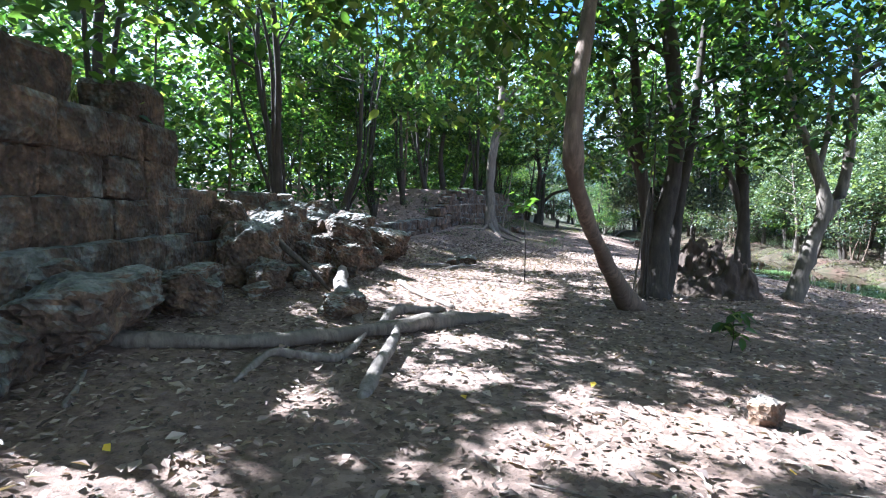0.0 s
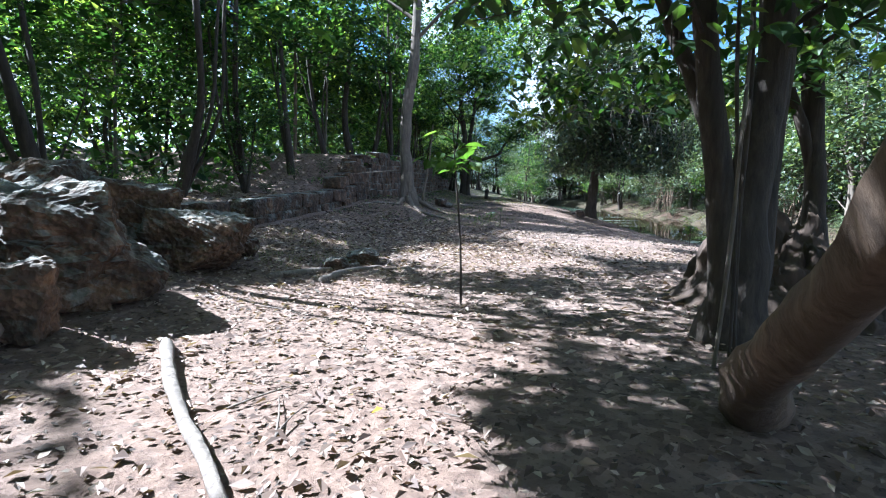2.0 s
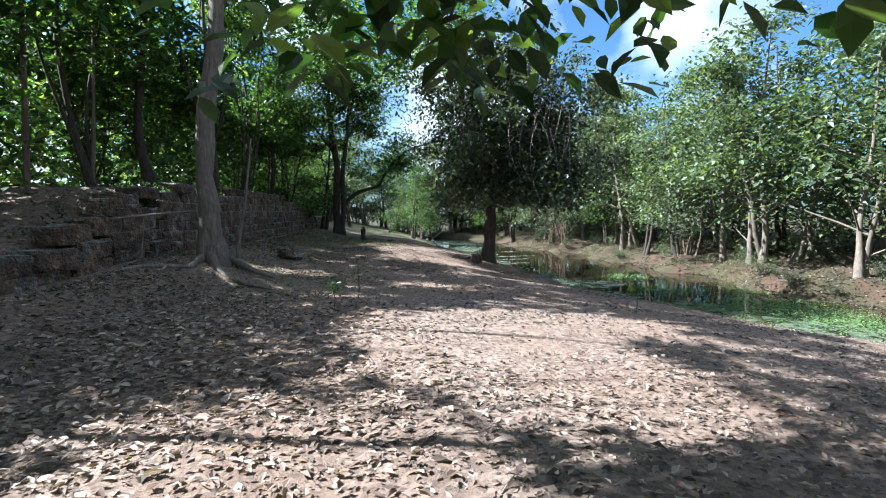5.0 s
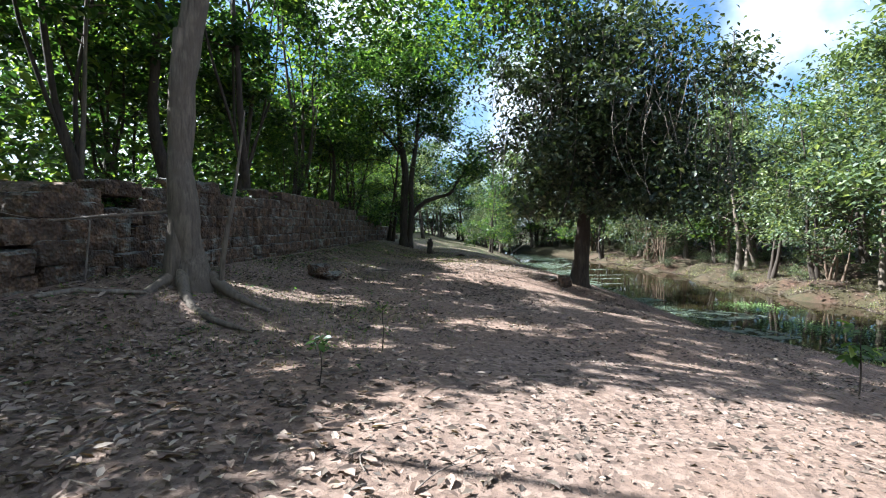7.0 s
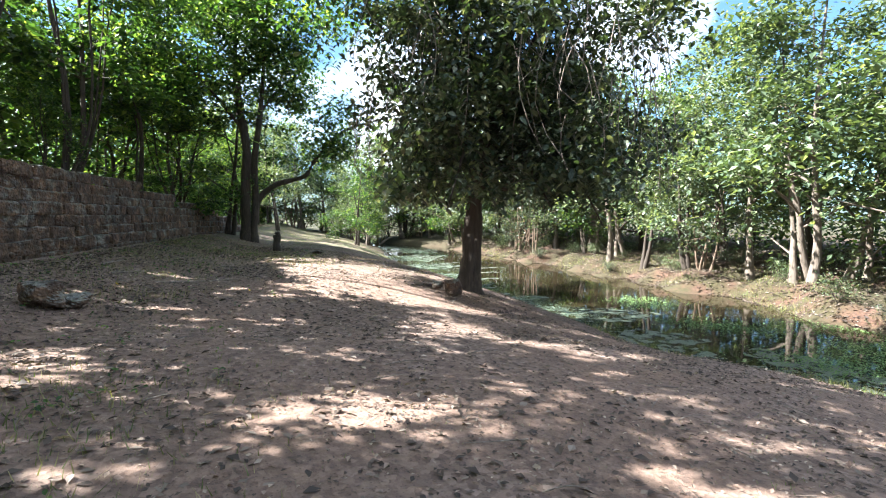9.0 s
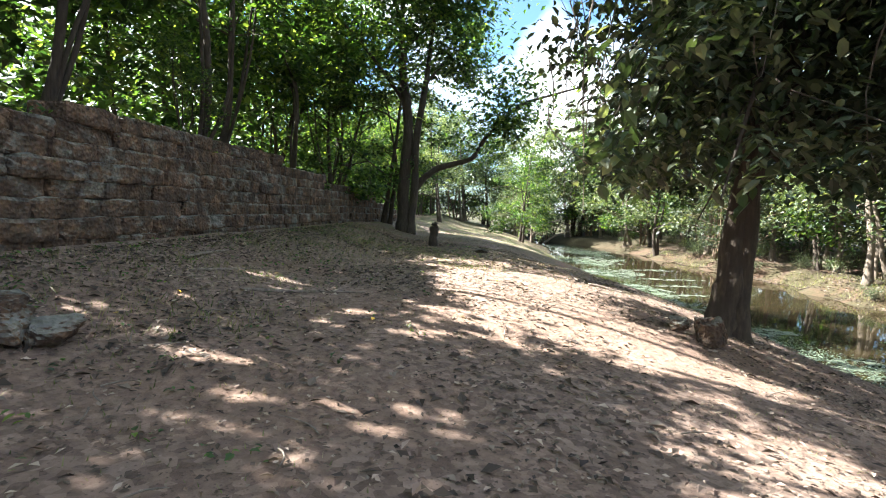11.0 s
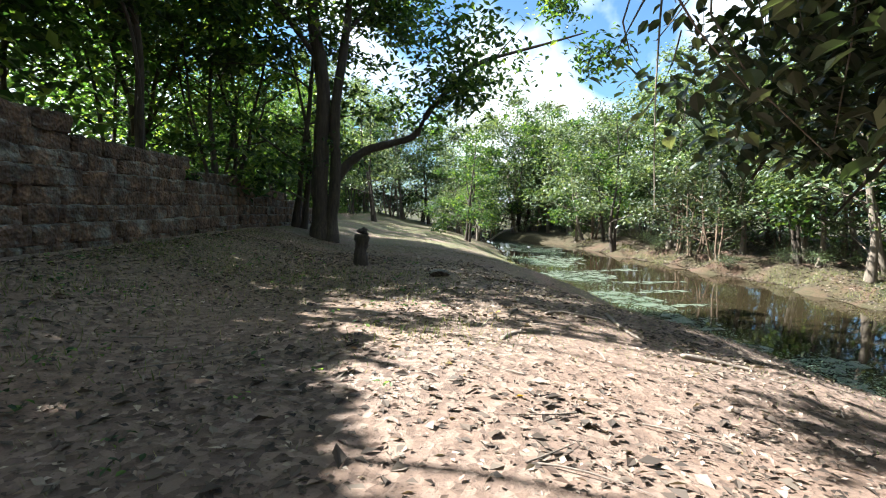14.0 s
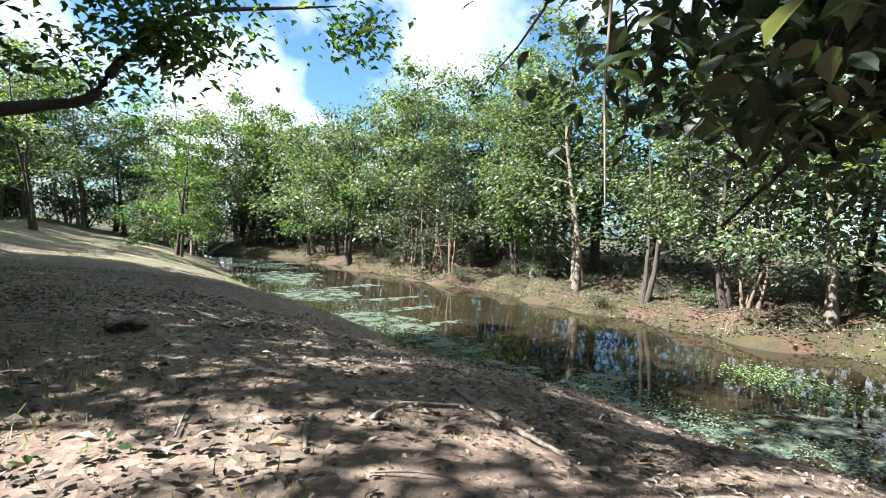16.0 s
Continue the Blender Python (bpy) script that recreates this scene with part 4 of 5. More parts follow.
def pond_tree():
    """The dense drooping tree on the bank."""
    r = np.random.default_rng(71)
    o = (11.15, 24.4, 0.2)
    br = []
    for i in range(26):
        a = r.uniform(0, 2 * np.pi)
        h0 = r.uniform(2.6, 5.6)
        ln = r.uniform(1.5, 2.9)
        hi = h0 + r.uniform(0.6, 2.4)
        cx, cy = 12.0, 24.4
        end = (cx + np.cos(a) * ln, cy + np.sin(a) * ln, hi - r.uniform(0.2, 2.4))
        br.append([(cx, cy, h0, 0.07), (cx + np.cos(a) * ln * 0.5, cy + np.sin(a) * ln * 0.5, hi, 0.04), (*end, 0.012)])
    top = [(11.75 + r.normal(0, 1.3), 24.35 + r.normal(0, 1.3), r.uniform(6.0, 8.6)) for _ in range(40)]
    top += [(11.9 + np.cos(a) * q, 24.3 + np.sin(a) * q, r.uniform(2.5, 4.2)) for a, q in zip(r.uniform(0, 2 * np.pi, 40), r.uniform(1.0, 2.7, 40))]
    top += [(11.9 + np.cos(a) * q, 24.3 + np.sin(a) * q, z) for a, q, z in zip(r.uniform(0, 2 * np.pi, 34), r.uniform(2.4, 3.7, 34), r.uniform(3.6, 8.2, 34))]
    e = single_tree("tree", "broad dark tree with drooping crown and hanging vines at the water", o,
        [[(10.98, 24.4, 0.0, 0.44), (11.03, 24.4, 0.35, 0.29), (11.06, 24.4, 0.75, 0.2), (11.1, 24.42, 1.3, 0.175), (11.16, 24.4, 2.2, 0.17), (11.45, 24.35, 3.4, 0.15), (11.9, 24.36, 5.4, 0.1), (11.9, 24.4, 7.5, 0.05)],
         [(11.22, 24.25, 0.1, 0.22), (11.2, 24.3, 0.8, 0.13), (11.26, 24.3, 2.0, 0.11), (11.05, 24.3, 3.6, 0.1), (10.7, 24.4, 5.4, 0.06)]],
        br, BARK_DARK, LEAF_DULL, 0.158, 0.85, 140, 7, 0.5, 72, top, floor=1.8)
    hang = [(8.8, 23.65, 2.8), (8.75, 23.6, 2.3), (9.05, 23.6, 2.4), (9.3, 23.6, 2.7), (10.15, 23.4, 2.6), (10.5, 23.35, 2.5), (10.25, 23.35, 2.0), (9.9, 23.4, 2.25), (10.1, 25.05, 2.4), (10.4, 25.05, 2.9), (9.6, 23.8, 3.2), (10.2, 23.6, 3.4), (9.2, 23.9, 3.6)]
    stems = [local([(x + 0.9, y + 0.3, z + 1.5, 0.02), (x + 0.35, y + 0.1, z + 0.9, 0.012), (x, y, z, 0.004)], o) for x, y, z in hang]
    tagged(limbs("twigwork", stems, BARK_DARK, e, sides=4), kind="stuff")
    c = []
    for ln in stems:
        P = np.array(ln)
        for t in np.linspace(0.5, 2.0, 22):
            c.append([np.interp(t, range(3), P[:, i]) + r.normal(0, 0.09) for i in range(3)])
    part("hanging_leaves", leaves("hanging_leaves", np.array(c), 0.21, 0.9, 0.29, r=r, fine=True), LEAF_FAR, e, "broad pale green hanging leaves")
    vines = []
    for i in range(260):
        a, d = r.uniform(0, 2 * np.pi), r.uniform(1.6, 3.5)
        x, y = 12.0 + np.cos(a) * d, 24.35 + np.sin(a) * d
        z = r.uniform(4.5, 7.6) - 0.5 * (d - 1.6)
        drop = r.uniform(0.8, 2.4)
        j = r.normal(0, 0.3, 4)
        vines.append(local([(x, y, z, 0.012), (x + j[0], y + j[1], z - drop * 0.5, 0.01), (x + j[2], y + j[3], z - drop, 0.004)], o))
    tagged(limbs("vines", vines, WOOD_DEAD, e, "dry hanging vines", 4), kind="stuff")


def edge_trees(over):
    """Tall trees along the wall, their boughs added over the path to shade it."""
    r = np.random.default_rng(402)
    over = np.array(over)
    feet = []
    for y in np.arange(2.5, 45, 2.7):
        yy = y + r.uniform(-0.7, 0.7)
        feet.append((float(wall_x(yy)) - r.uniform(1.0, 2.6), yy))
    feet = np.array(feet)
    near = np.argmin(np.linalg.norm(over[:, None, :2] - feet[None], axis=2), axis=1)
    for i, (x, y) in enumerate(feet):
        c = over[near == i]
        if len(c) < 8:
            continue
        z = gz(x, y)
        o = (x, y, z)
        top = max(c[:, 2].max() - z, 5)
        e = thing("tree", x, y, z, "tall woodland edge tree leaning over the old wall, crown shaped for shade", "tree", "trees at the wood's edge")
        lean = (c.mean(0)[:2] - np.array([x, y])) * 0.4
        bow = r.normal(0, 0.38, 2)
        wave = r.uniform(0, 6.3)
        P = np.array([(lean[0] * t * t + bow[0] * np.sin(3.1 * t) + 0.14 * np.sin(8 * t + wave) + r.normal(0, 0.06), lean[1] * t * t + bow[1] * np.sin(3.1 * t) + 0.14 * np.cos(7 * t + wave) + r.normal(0, 0.06), -0.2 + top * 0.95 * t, 0.068 * (1.15 - 0.95 * t) * (1.5 if t == 0 else 1)) for t in np.linspace(0, 1, 7)])
        limbs("trunk", [P], BARK_DARK, e, sides=9)
        for _ in range(2):
            a, ln = r.uniform(0, 6.3), r.uniform(0.5, 1.3)
            side = np.array([np.cos(a) * ln, np.sin(a) * ln, 0])
            limbs("trunk", [[(*P[0, :3], 0.05), *[(*(P[k, :3] + side * k / 3.5 + r.normal(0, 0.08, 3)), 0.045 - 0.007 * k) for k in (1, 2, 3, 4)]]], BARK_DARK, e, sides=6)
        q = c - np.array(o)
        for k in range(0, len(q), 9):
            p = q[k]
            t = np.clip((p[2] - 1.4) / (top * 0.95), 0.35, 0.95)
            b = np.array([np.interp(t * 6, range(7), P[:, m]) for m in range(4)])
            mid = (b[:3] + p) / 2 + np.array([0, 0, 0.3]) + r.normal(0, 0.15, 3)
            limbs("branch", [[(*b[:3], b[3] * 0.5), (*mid, b[3] * 0.3), (*p, 0.008)]], BARK_DARK, e, sides=5)
        q = clumps(q, 0.5, 92, r)
        q = q[~gap(q[:, 0] + x, q[:, 1] + y, q[:, 2] + z)]
        part("crown", leaves("crown", q, 0.225, 0.4, 0.29, r=r), LEAF_WOOD, e)


def high_shade():
    """Loose leaves added above the wood to darken it, with gaps lighting the path."""
    r = np.random.default_rng(305)
    k = 16000
    y = r.uniform(-6, 24, k)
    x = wall_x(y) - 3.0 - 15 * r.random(k)
    z = 8.4 + 3.2 * r.random(k) + 0.6 * np.sin(x * 0.9) * np.sin(y * 0.7)
    hole = np.sin(x * 1.1 + np.sin(y * 0.8) * 1.5) + np.sin(y * 0.95 + 0.5 * x)
    keep = (hole < 0.15) & ~gap(x, y, z)
    c = np.stack([x, y, z], 1)[keep]
    tagged(part("leaf_canopy", leaves("leaf_canopy", c, 0.34, 0.3, 0.3, r=r), LEAF_WOOD), "loose leaves added above the wood to shade it", "canopy", kind="stuff")


def start_shade():
    """Loose overhead leaves added to shade the walk's start, open to the sunny spots."""
    r = np.random.default_rng(306)
    k = 15000
    y = r.uniform(-12, 9, k)
    x = wall_x(y) - 3.0 + 13 * r.random(k)
    z = 6.6 + 3.0 * r.random(k) + 0.5 * np.sin(x * 1.1) * np.sin(y * 0.8)
    hole = np.sin(x * 1.3 + np.sin(y * 0.9) * 1.5) + np.sin(y * 1.1 + 0.6 * x)
    keep = ~gap(x, y, z) & ((hole < 0.75) | (y < 0))
    tagged(part("leaf_canopy", leaves("leaf_canopy", np.stack([x, y, z], 1)[keep], 0.26, 0.3, 0.3, r=r), LEAF_WOOD), "loose leaves added over the path to shade its start", "canopy", kind="stuff")


def bank_shade():
    """Loose leaves added high over the bank to block sun and sky light."""
    r = np.random.default_rng(307)
    k = 9000
    y = r.uniform(23.5, 32, k)
    x = 4.5 + 7.5 * r.random(k)
    z = 8.0 + 2.4 * r.random(k)
    hole = np.sin(x * 1.2 + np.sin(y * 0.9) * 1.5) + np.sin(y * 1.1 + 0.6 * x)
    keep = ~gap(x, y, z) & (hole < 1.5)
    tagged(part("leaf_canopy", leaves("leaf_canopy", np.stack([x, y, z], 1)[keep], 0.22, 0.3, 0.3, r=r), LEAF_WOOD), "loose leaves added high over the bank to shade it", "canopy", kind="stuff")


high_shade()
start_shade()
bank_shade()
OVER, NEAR = shade_clumps()
edge_trees(OVER)
path_trees()
pond_tree()


# ---- masonry ----
def stone_mesh(name, lx, ly, lz, seed, rough=0.035, cuts=3):
    """A worn block: a chamfered, lumpy box."""
    bm = bmesh.new()
    bmesh.ops.create_cube(bm, size=1.0)
    bmesh.ops.subdivide_edges(bm, edges=bm.edges[:], cuts=cuts, use_grid_fill=True)
    for v in bm.verts:
        p = v.co * 2
        m = max(abs(p.x), abs(p.y), abs(p.z))
        k = (abs(p.x) ** 13 + abs(p.y) ** 13 + abs(p.z) ** 13) ** (1 / 13)
        p = p * (m / k)
        q = Vector((p.x * lx, p.y * ly, p.z * lz)) * 0.5
        nz = noise.fractal(q * 3.1 + Vector((seed * 7.3, seed * 1.7, 0)), 0.8, 2.1, 4)
        nz2 = noise.noise(q * 11 + Vector((0, seed * 3.3, 0)))
        v.co = q + p.normalized() * (nz * rough + nz2 * rough * 0.35)
    me = bpy.data.meshes.new(name)
    bm.to_mesh(me)
    bm.free()
    return me


def boulder_mesh(name, lx, ly, lz, seed, rough=0.13, cuts=15):
    """A broken, pitted block: a cube knocked flat on some sides, with a ragged skin."""
    bm = bmesh.new()
    bmesh.ops.create_cube(bm, size=2.0)
    bmesh.ops.subdivide_edges(bm, edges=bm.edges[:], cuts=cuts, use_grid_fill=True)
    r = random.Random(seed)
    planes = [Vector((r.gauss(0, 1), r.gauss(0, 1), r.gauss(0, 1))).normalized() for _ in range(8)]
    cut = [r.uniform(0.78, 1.1) for _ in planes]
    s = Vector((seed * 3.7, seed * 1.3, seed * 0.7))
    for v in bm.verts:
        p = v.co.copy()
        m = max(abs(p.x), abs(p.y), abs(p.z))
        p = p * (m / (abs(p.x) ** 9 + abs(p.y) ** 9 + abs(p.z) ** 9) ** (1 / 9))
        for n, c in zip(planes, cut):
            d = p.dot(n)
            if d > c:
                p -= n * (d - c) * 0.9
        u = p.normalized()
        a = noise.fractal(p * 1.4 + s, 0.9, 2.1, 6)
        pit = noise.noise(p * 7.5 + s) + 0.8 * noise.noise(p * 14 + s)
        p += u * (a * rough * 1.6 + min(0.05, pit) * rough * 0.75)
        v.co = Vector((p.x * lx, p.y * ly, p.z * lz)) * 0.5
    me = bpy.data.meshes.new(name)
    bm.to_mesh(me)
    bm.free()
    return me


def wall_run(name, label, y0, y1, courses, seed, course_h, mat_face, mat_top, step_in=0.035, ragged=0.3):
    """Dry laid courses of blocks along the line of the old wall."""
    r = random.Random(seed)
    ym = (y0 + y1) / 2
    e = thing(name, float(wall_x(ym)), ym, 0, label, "wall", kind="structure")
    shapes = {}
    for k in range(10):
        ln = (0.5, 0.68, 0.9, 0.58, 0.78)[k % 5]
        shapes[k] = (ln, stone_mesh("block", ln + 0.004, 0.5, course_h + 0.016, seed * 20 + k, 0.034, 5))
    tops = {}
    for k, (ln, me) in shapes.items():
        tops[k] = me.copy()
    core = []
    for c in range(courses):
        y = y0 + r.uniform(-0.4, 0)
        while y < y1:
            k = r.randrange(10)
            ln, me = shapes[k]
            yc = y + ln / 2
            h_here = float(wall_h(yc))
            z = gz(float(wall_x(yc)) + 0.35, yc) - 0.12 + (c + 0.5) * course_h
            topz = gz(float(wall_x(yc)) + 0.35, yc) + h_here
            y += ln
            if z > topz + 0.05 or (z > topz - course_h and r.random() < ragged):
                continue
            slope = math.atan2(float(wall_x(yc + 0.5) - wall_x(yc - 0.5)), 1.0)
            last = z > topz - course_h * 1.2
            ob = part("block", tops[k] if last else me, mat_top if last else mat_face, e)
            push = r.gauss(0, 0.016) - step_in * c - (0.04 if r.random() < 0.12 else 0) + (0.05 if c % 3 == 1 else 0)
            ob.matrix_basis = Matrix.Translation((float(wall_x(yc)) - 0.2 + push - e.location.x, yc - e.location.y, z)) @ pose(0, 0, 0, r.gauss(0, 0.8), r.gauss(0, 0.8), 90 - math.degrees(slope) + r.gauss(0, 1.0))
            if r.random() < 0.5:
                ob.matrix_basis = ob.matrix_basis @ Matrix.Rotation(math.pi, 4, "Z")
    return e


wall_run("wall_south", "tall dark laterite block wall, worn and shaded", -6.5, 3.45, 6, 3, 0.36, STONE, STONE_TOP, 0.03, 0.8)
wall_run("wall_middle", "low tumbled laterite wall with lichened top", 3.0, 18.4, 4, 5, 0.3, STONE, STONE_TOP, 0.03, 0.3)
wall_run("wall_north", "long weathered laterite block retaining wall", 18.4, 43, 9, 8, 0.215, STONE, STONE_TOP, 0.04, 0.25)


def stones():
    """Fallen blocks and stones."""
    seeds = iter(range(100, 200))

    def put(x, y, lx, ly, lz, label, turn=0, tip=0, mat=STONE_TOP, lift=0.0, name="boulder", rough=0.13):
        sd = next(seeds)
        me = boulder_mesh(name, lx, ly, lz, sd, rough, 15 if max(lx, ly) > 0.35 else 8)
        ob = part(name, me, mat)
        lo = min(v.co.z for v in me.vertices)
        ob.matrix_basis = pose(x, y, gz(x, y) - lo * 0.85 + lift, tip, tip * 0.6, turn)
        return tagged(ob, label, "stone", "fallen stones by the wall")

    big = "large fallen laterite block with pale lichened top"
    put(-1.42, 6.5, 0.72, 0.85, 0.62, "large rust-brown laterite block with sunlit pale top", 20, 12, lift=0.28)
    put(-1.5, 6.6, 1.0, 1.1, 0.62, "rough brown laterite rubble block half buried", 60)
    put(-0.95, 8.2, 0.95, 0.9, 0.62, big, 75, 6)
    put(-1.28, 5.6, 0.44, 0.42, 0.5, "small upright laterite stone with mossy top", 10)
    put(-1.95, 6.9, 0.95, 0.8, 0.85, big, 35, 8)
    put(-1.9, 6.0, 0.5, 0.5, 0.5, "small reddish laterite stone", 50)
    put(-2.2, 7.6, 0.9, 0.9, 1.0, "grey-topped laterite boulder by the wall", 15)
    put(-1.7, 8.2, 0.8, 0.8, 0.85, "dark rounded laterite boulder", 45, 10)
    put(-2.2, 4.05, 0.72, 0.64, 0.74, "lichen-covered laterite boulder with rusty base", 25, 5)
    put(-2.35, 5.0, 0.8, 0.76, 0.84, "lichened laterite rubble block", 70)
    put(-2.3, 5.7, 0.74, 0.76, 0.92, "dark laterite rubble block", 5)
    put(-0.9, 3.05, 0.42, 0.4, 0.25, "low mossy pitted stone in the leaves", 30)
    put(-1.55, 4.7, 0.4, 0.35, 0.25, "small brown stone among leaves", 0)
    put(-1.8, 4.6, 0.3, 0.3, 0.22, "small brown stone among leaves", 80)
    put(1.9, 0.72, 0.17, 0.16, 0.15, "small yellow-green mossy stone", 40)
    put(10.27, 23.62, 0.34, 0.3, 0.34, "small tan stone at the foot of a tree", 20)
    put(10.05, 23.9, 0.26, 0.22, 0.16, "small dark stone at the foot of a tree", 60)
    put(3.85, 21.7, 0.42, 0.36, 0.3, "dark lump of stone in thin grass", 15)
    put(4.15, 21.85, 0.3, 0.3, 0.18, "small dark stone in thin grass", 45)
    put(9.1, 30.4, 0.3, 0.2, 0.1, "flat dark stone on the bank", 10)
    put(0.75, 9.25, 0.42, 0.3, 0.2, "flat dark stone among leaves", 10)
    put(0.45, 8.75, 0.3, 0.26, 0.16, "small dark stone among leaves", 70)
    put(-2.95, 1.6, 0.9, 0.8, 0.6, "dark block tumbled on top of the wall", 10, lift=-0.05)
    put(-2.35, 1.35, 0.7, 1.2, 0.5, "dark broken ledge block at the wall foot", 5, 0, STONE)
    put(-2.45, 0.2, 0.8, 1.2, 0.5, "dark broken ledge block at the wall foot", 12, 0, STONE)
    put(-2.2, 2.5, 0.6, 0.8, 0.42, "dark stone at the wall foot", 22, 0)
    r = random.Random(77)
    for i in range(34):
        y = r.uniform(3.0, 9.2)
        s = r.uniform(0.12, 0.34)
        x = float(wall_x(y)) + r.uniform(0.35, 1.15)
        put(x, y, s, s * r.uniform(0.7, 1.2), s * r.uniform(0.6, 1.0), "small broken piece of laterite at the wall foot", r.uniform(0, 180), r.uniform(-15, 15), r.choice((STONE, STONE_TOP)), name="rubble_stone")
    for x, y, s, z in [(-2.05, 4.5, 0.42, 0.2), (-2.6, 4.5, 0.5, 0.55), (-1.75, 5.25, 0.4, 0.1), (-2.0, 5.4, 0.45, 0.3), (-1.85, 3.7, 0.4, 0.0), (-2.5, 6.3, 0.55, 0.5), (-1.75, 7.5, 0.5, 0.15)]:
        put(x, y, s, s * 0.9, s * 0.85, "angular laterite block lodged in the rubble", r.uniform(0, 180), r.uniform(-20, 20), lift=z)


stones()


def termite_mound():
    """A cluster of earth spires."""
    xs, ys = np.linspace(-0.98, 0.98, 120), np.linspace(-0.85, 0.85, 104)
    X, Y = np.meshgrid(xs, ys)
    peaks = [(-0.12, 0.05, 0.98, 0.26), (-0.34, -0.02, 0.82, 0.2), (0.1, 0.12, 0.86, 0.22), (-0.52, -0.1, 0.62, 0.17), (-0.68, 0.05, 0.45, 0.16), (0.36, -0.05, 0.72, 0.24), (0.56, -0.12, 0.62, 0.2), (0.72, 0.0, 0.45, 0.16), (0.15, -0.3, 0.55, 0.2), (-0.2, -0.32, 0.5, 0.18), (0.4, 0.3, 0.6, 0.22), (-0.35, 0.3, 0.6, 0.22), (-0.02, -0.48, 0.3, 0.2), (0.5, -0.4, 0.34, 0.2)]
    r = random.Random(8)
    for _ in range(34):
        a, d = r.uniform(0, 2 * math.pi), r.uniform(0.15, 0.78)
        peaks.append((math.cos(a) * d, math.sin(a) * d * 0.85, (0.92 - 0.75 * d) * r.uniform(0.8, 1.12), r.uniform(0.07, 0.13)))
    Z = np.zeros_like(X)
    for px_, py_, h, w in peaks:
        d = np.hypot(X - px_, Y - py_) / w
        Z = np.maximum(Z, h * (1 - smooth((d - 0.5) / 0.75)))
    Z = np.maximum(Z, 0.55 * (1 - (X / 0.95) ** 2 - (Y / 0.82) ** 2))
    n1 = np.array([noise.fractal(Vector((a * 5, b * 5, 1.5)), 0.8, 2.0, 5) for a, b in zip(X.ravel(), Y.ravel())]).reshape(X.shape)
    n2 = np.array([noise.noise(Vector((a * 17, b * 17, 4.5))) for a, b in zip(X.ravel(), Y.ravel())]).reshape(X.shape)
    Z = np.where(Z > 0.01, Z * (1 + 0.2 * n1 + 0.13 * n2) + 0.06 * n1, -0.06)
    co = np.stack([X.ravel() + 0.03 * n1.ravel(), Y.ravel() + 0.03 * n1.ravel(), Z.ravel()], 1)
    # crumbling lumps and hollows on all its sides
    co += np.array([np.array(noise.noise_vector(Vector(p) * 5.5)) * 0.05 + np.array(noise.noise_vector(Vector(p) * 17)) * 0.022 for p in co]) * np.where(co[:, 2:] > 0.02, 1, 0)
    w = len(xs)
    i = (np.arange(len(ys) - 1)[:, None] * w + np.arange(w - 1)[None, :]).ravel()
    ob = part("termite_mound", quads("termite_mound", co, np.stack([i, i + 1, i + w + 1, i + w], 1), True), MOUND)
    ob.matrix_basis = pose(4.42, 6.38, gz(4.42, 6.38) - 0.02, 0, 0, -58) @ Matrix.Diagonal((1.0, 1.02, 0.85, 1))
    tagged(ob, "crumbling brown termite mound of clustered spires under trees", "mound")


termite_mound()


# ---- dead wood ----
def stick(name, line, label, mat=WOOD_DEAD, category="branch", group="fallen wood"):
    o = line[0][:3]
    a, b = np.array(line[0]), np.array(line[-1])
    ua, ub = a[:3] - np.array(line[1][:3]), b[:3] - np.array(line[-2][:3])
    head = (*(a[:3] + ua / np.linalg.norm(ua) * a[3] * 0.7), a[3] * 0.08)
    tail = (*(b[:3] + ub / np.linalg.norm(ub) * b[3] * 0.7), b[3] * 0.08)
    co, fa = tube([local([head] + list(line) + [tail], o)], 11, 0.12)
    ob = part(name, quads(name, co, fa, True), mat)
    ob.location = o
    return tagged(ob, label, category, group)


def on_ground(pts, radius, lift=0.4):
    k = len(pts) - 1
    return [(x, y, gz(x, y) + radius * lift, radius * (1 - 0.45 * i / k)) for i, (x, y) in enumerate(pts)]


stick("log", [(x, y, gz(x, y) + z, w) for x, y, z, w in [(-2.3, 1.3, 0.05, 0.06), (-1.88, 1.42, 0.05, 0.055), (-1.48, 1.57, 0.05, 0.052), (-1.1, 1.82, 0.06, 0.055), (-0.74, 2.12, 0.07, 0.06), (-0.36, 2.5, 0.07, 0.07), (-0.02, 2.82, 0.07, 0.078), (0.26, 3.05, 0.05, 0.082), (0.54, 3.32, 0.02, 0.075), (0.84, 3.55, -0.03, 0.05)]], "long weathered fallen tree limb lying across leaves", BARK_GREY, "log")
stick("branch", [(x, y, gz(x, y) + z, w) for x, y, z, w in [(-1.2, 1.0, 0.0, 0.018), (-1.12, 1.45, 0.08, 0.03), (-0.92, 1.5, 0.05, 0.03), (-0.68, 1.55, 0.03, 0.032), (-0.6, 1.85, 0.05, 0.03), (-0.55, 2.1, 0.1, 0.015)]], "bent grey dead branch on leaves")
stick("branch", [(x, y, gz(x, y) + z, w) for x, y, z, w in [(-0.42, 0.95, 0.0, 0.05), (-0.36, 1.6, 0.05, 0.052), (-0.31, 2.1, 0.1, 0.04), (-0.3, 2.25, 0.15, 0.02)]], "short thick weathered branch stub")
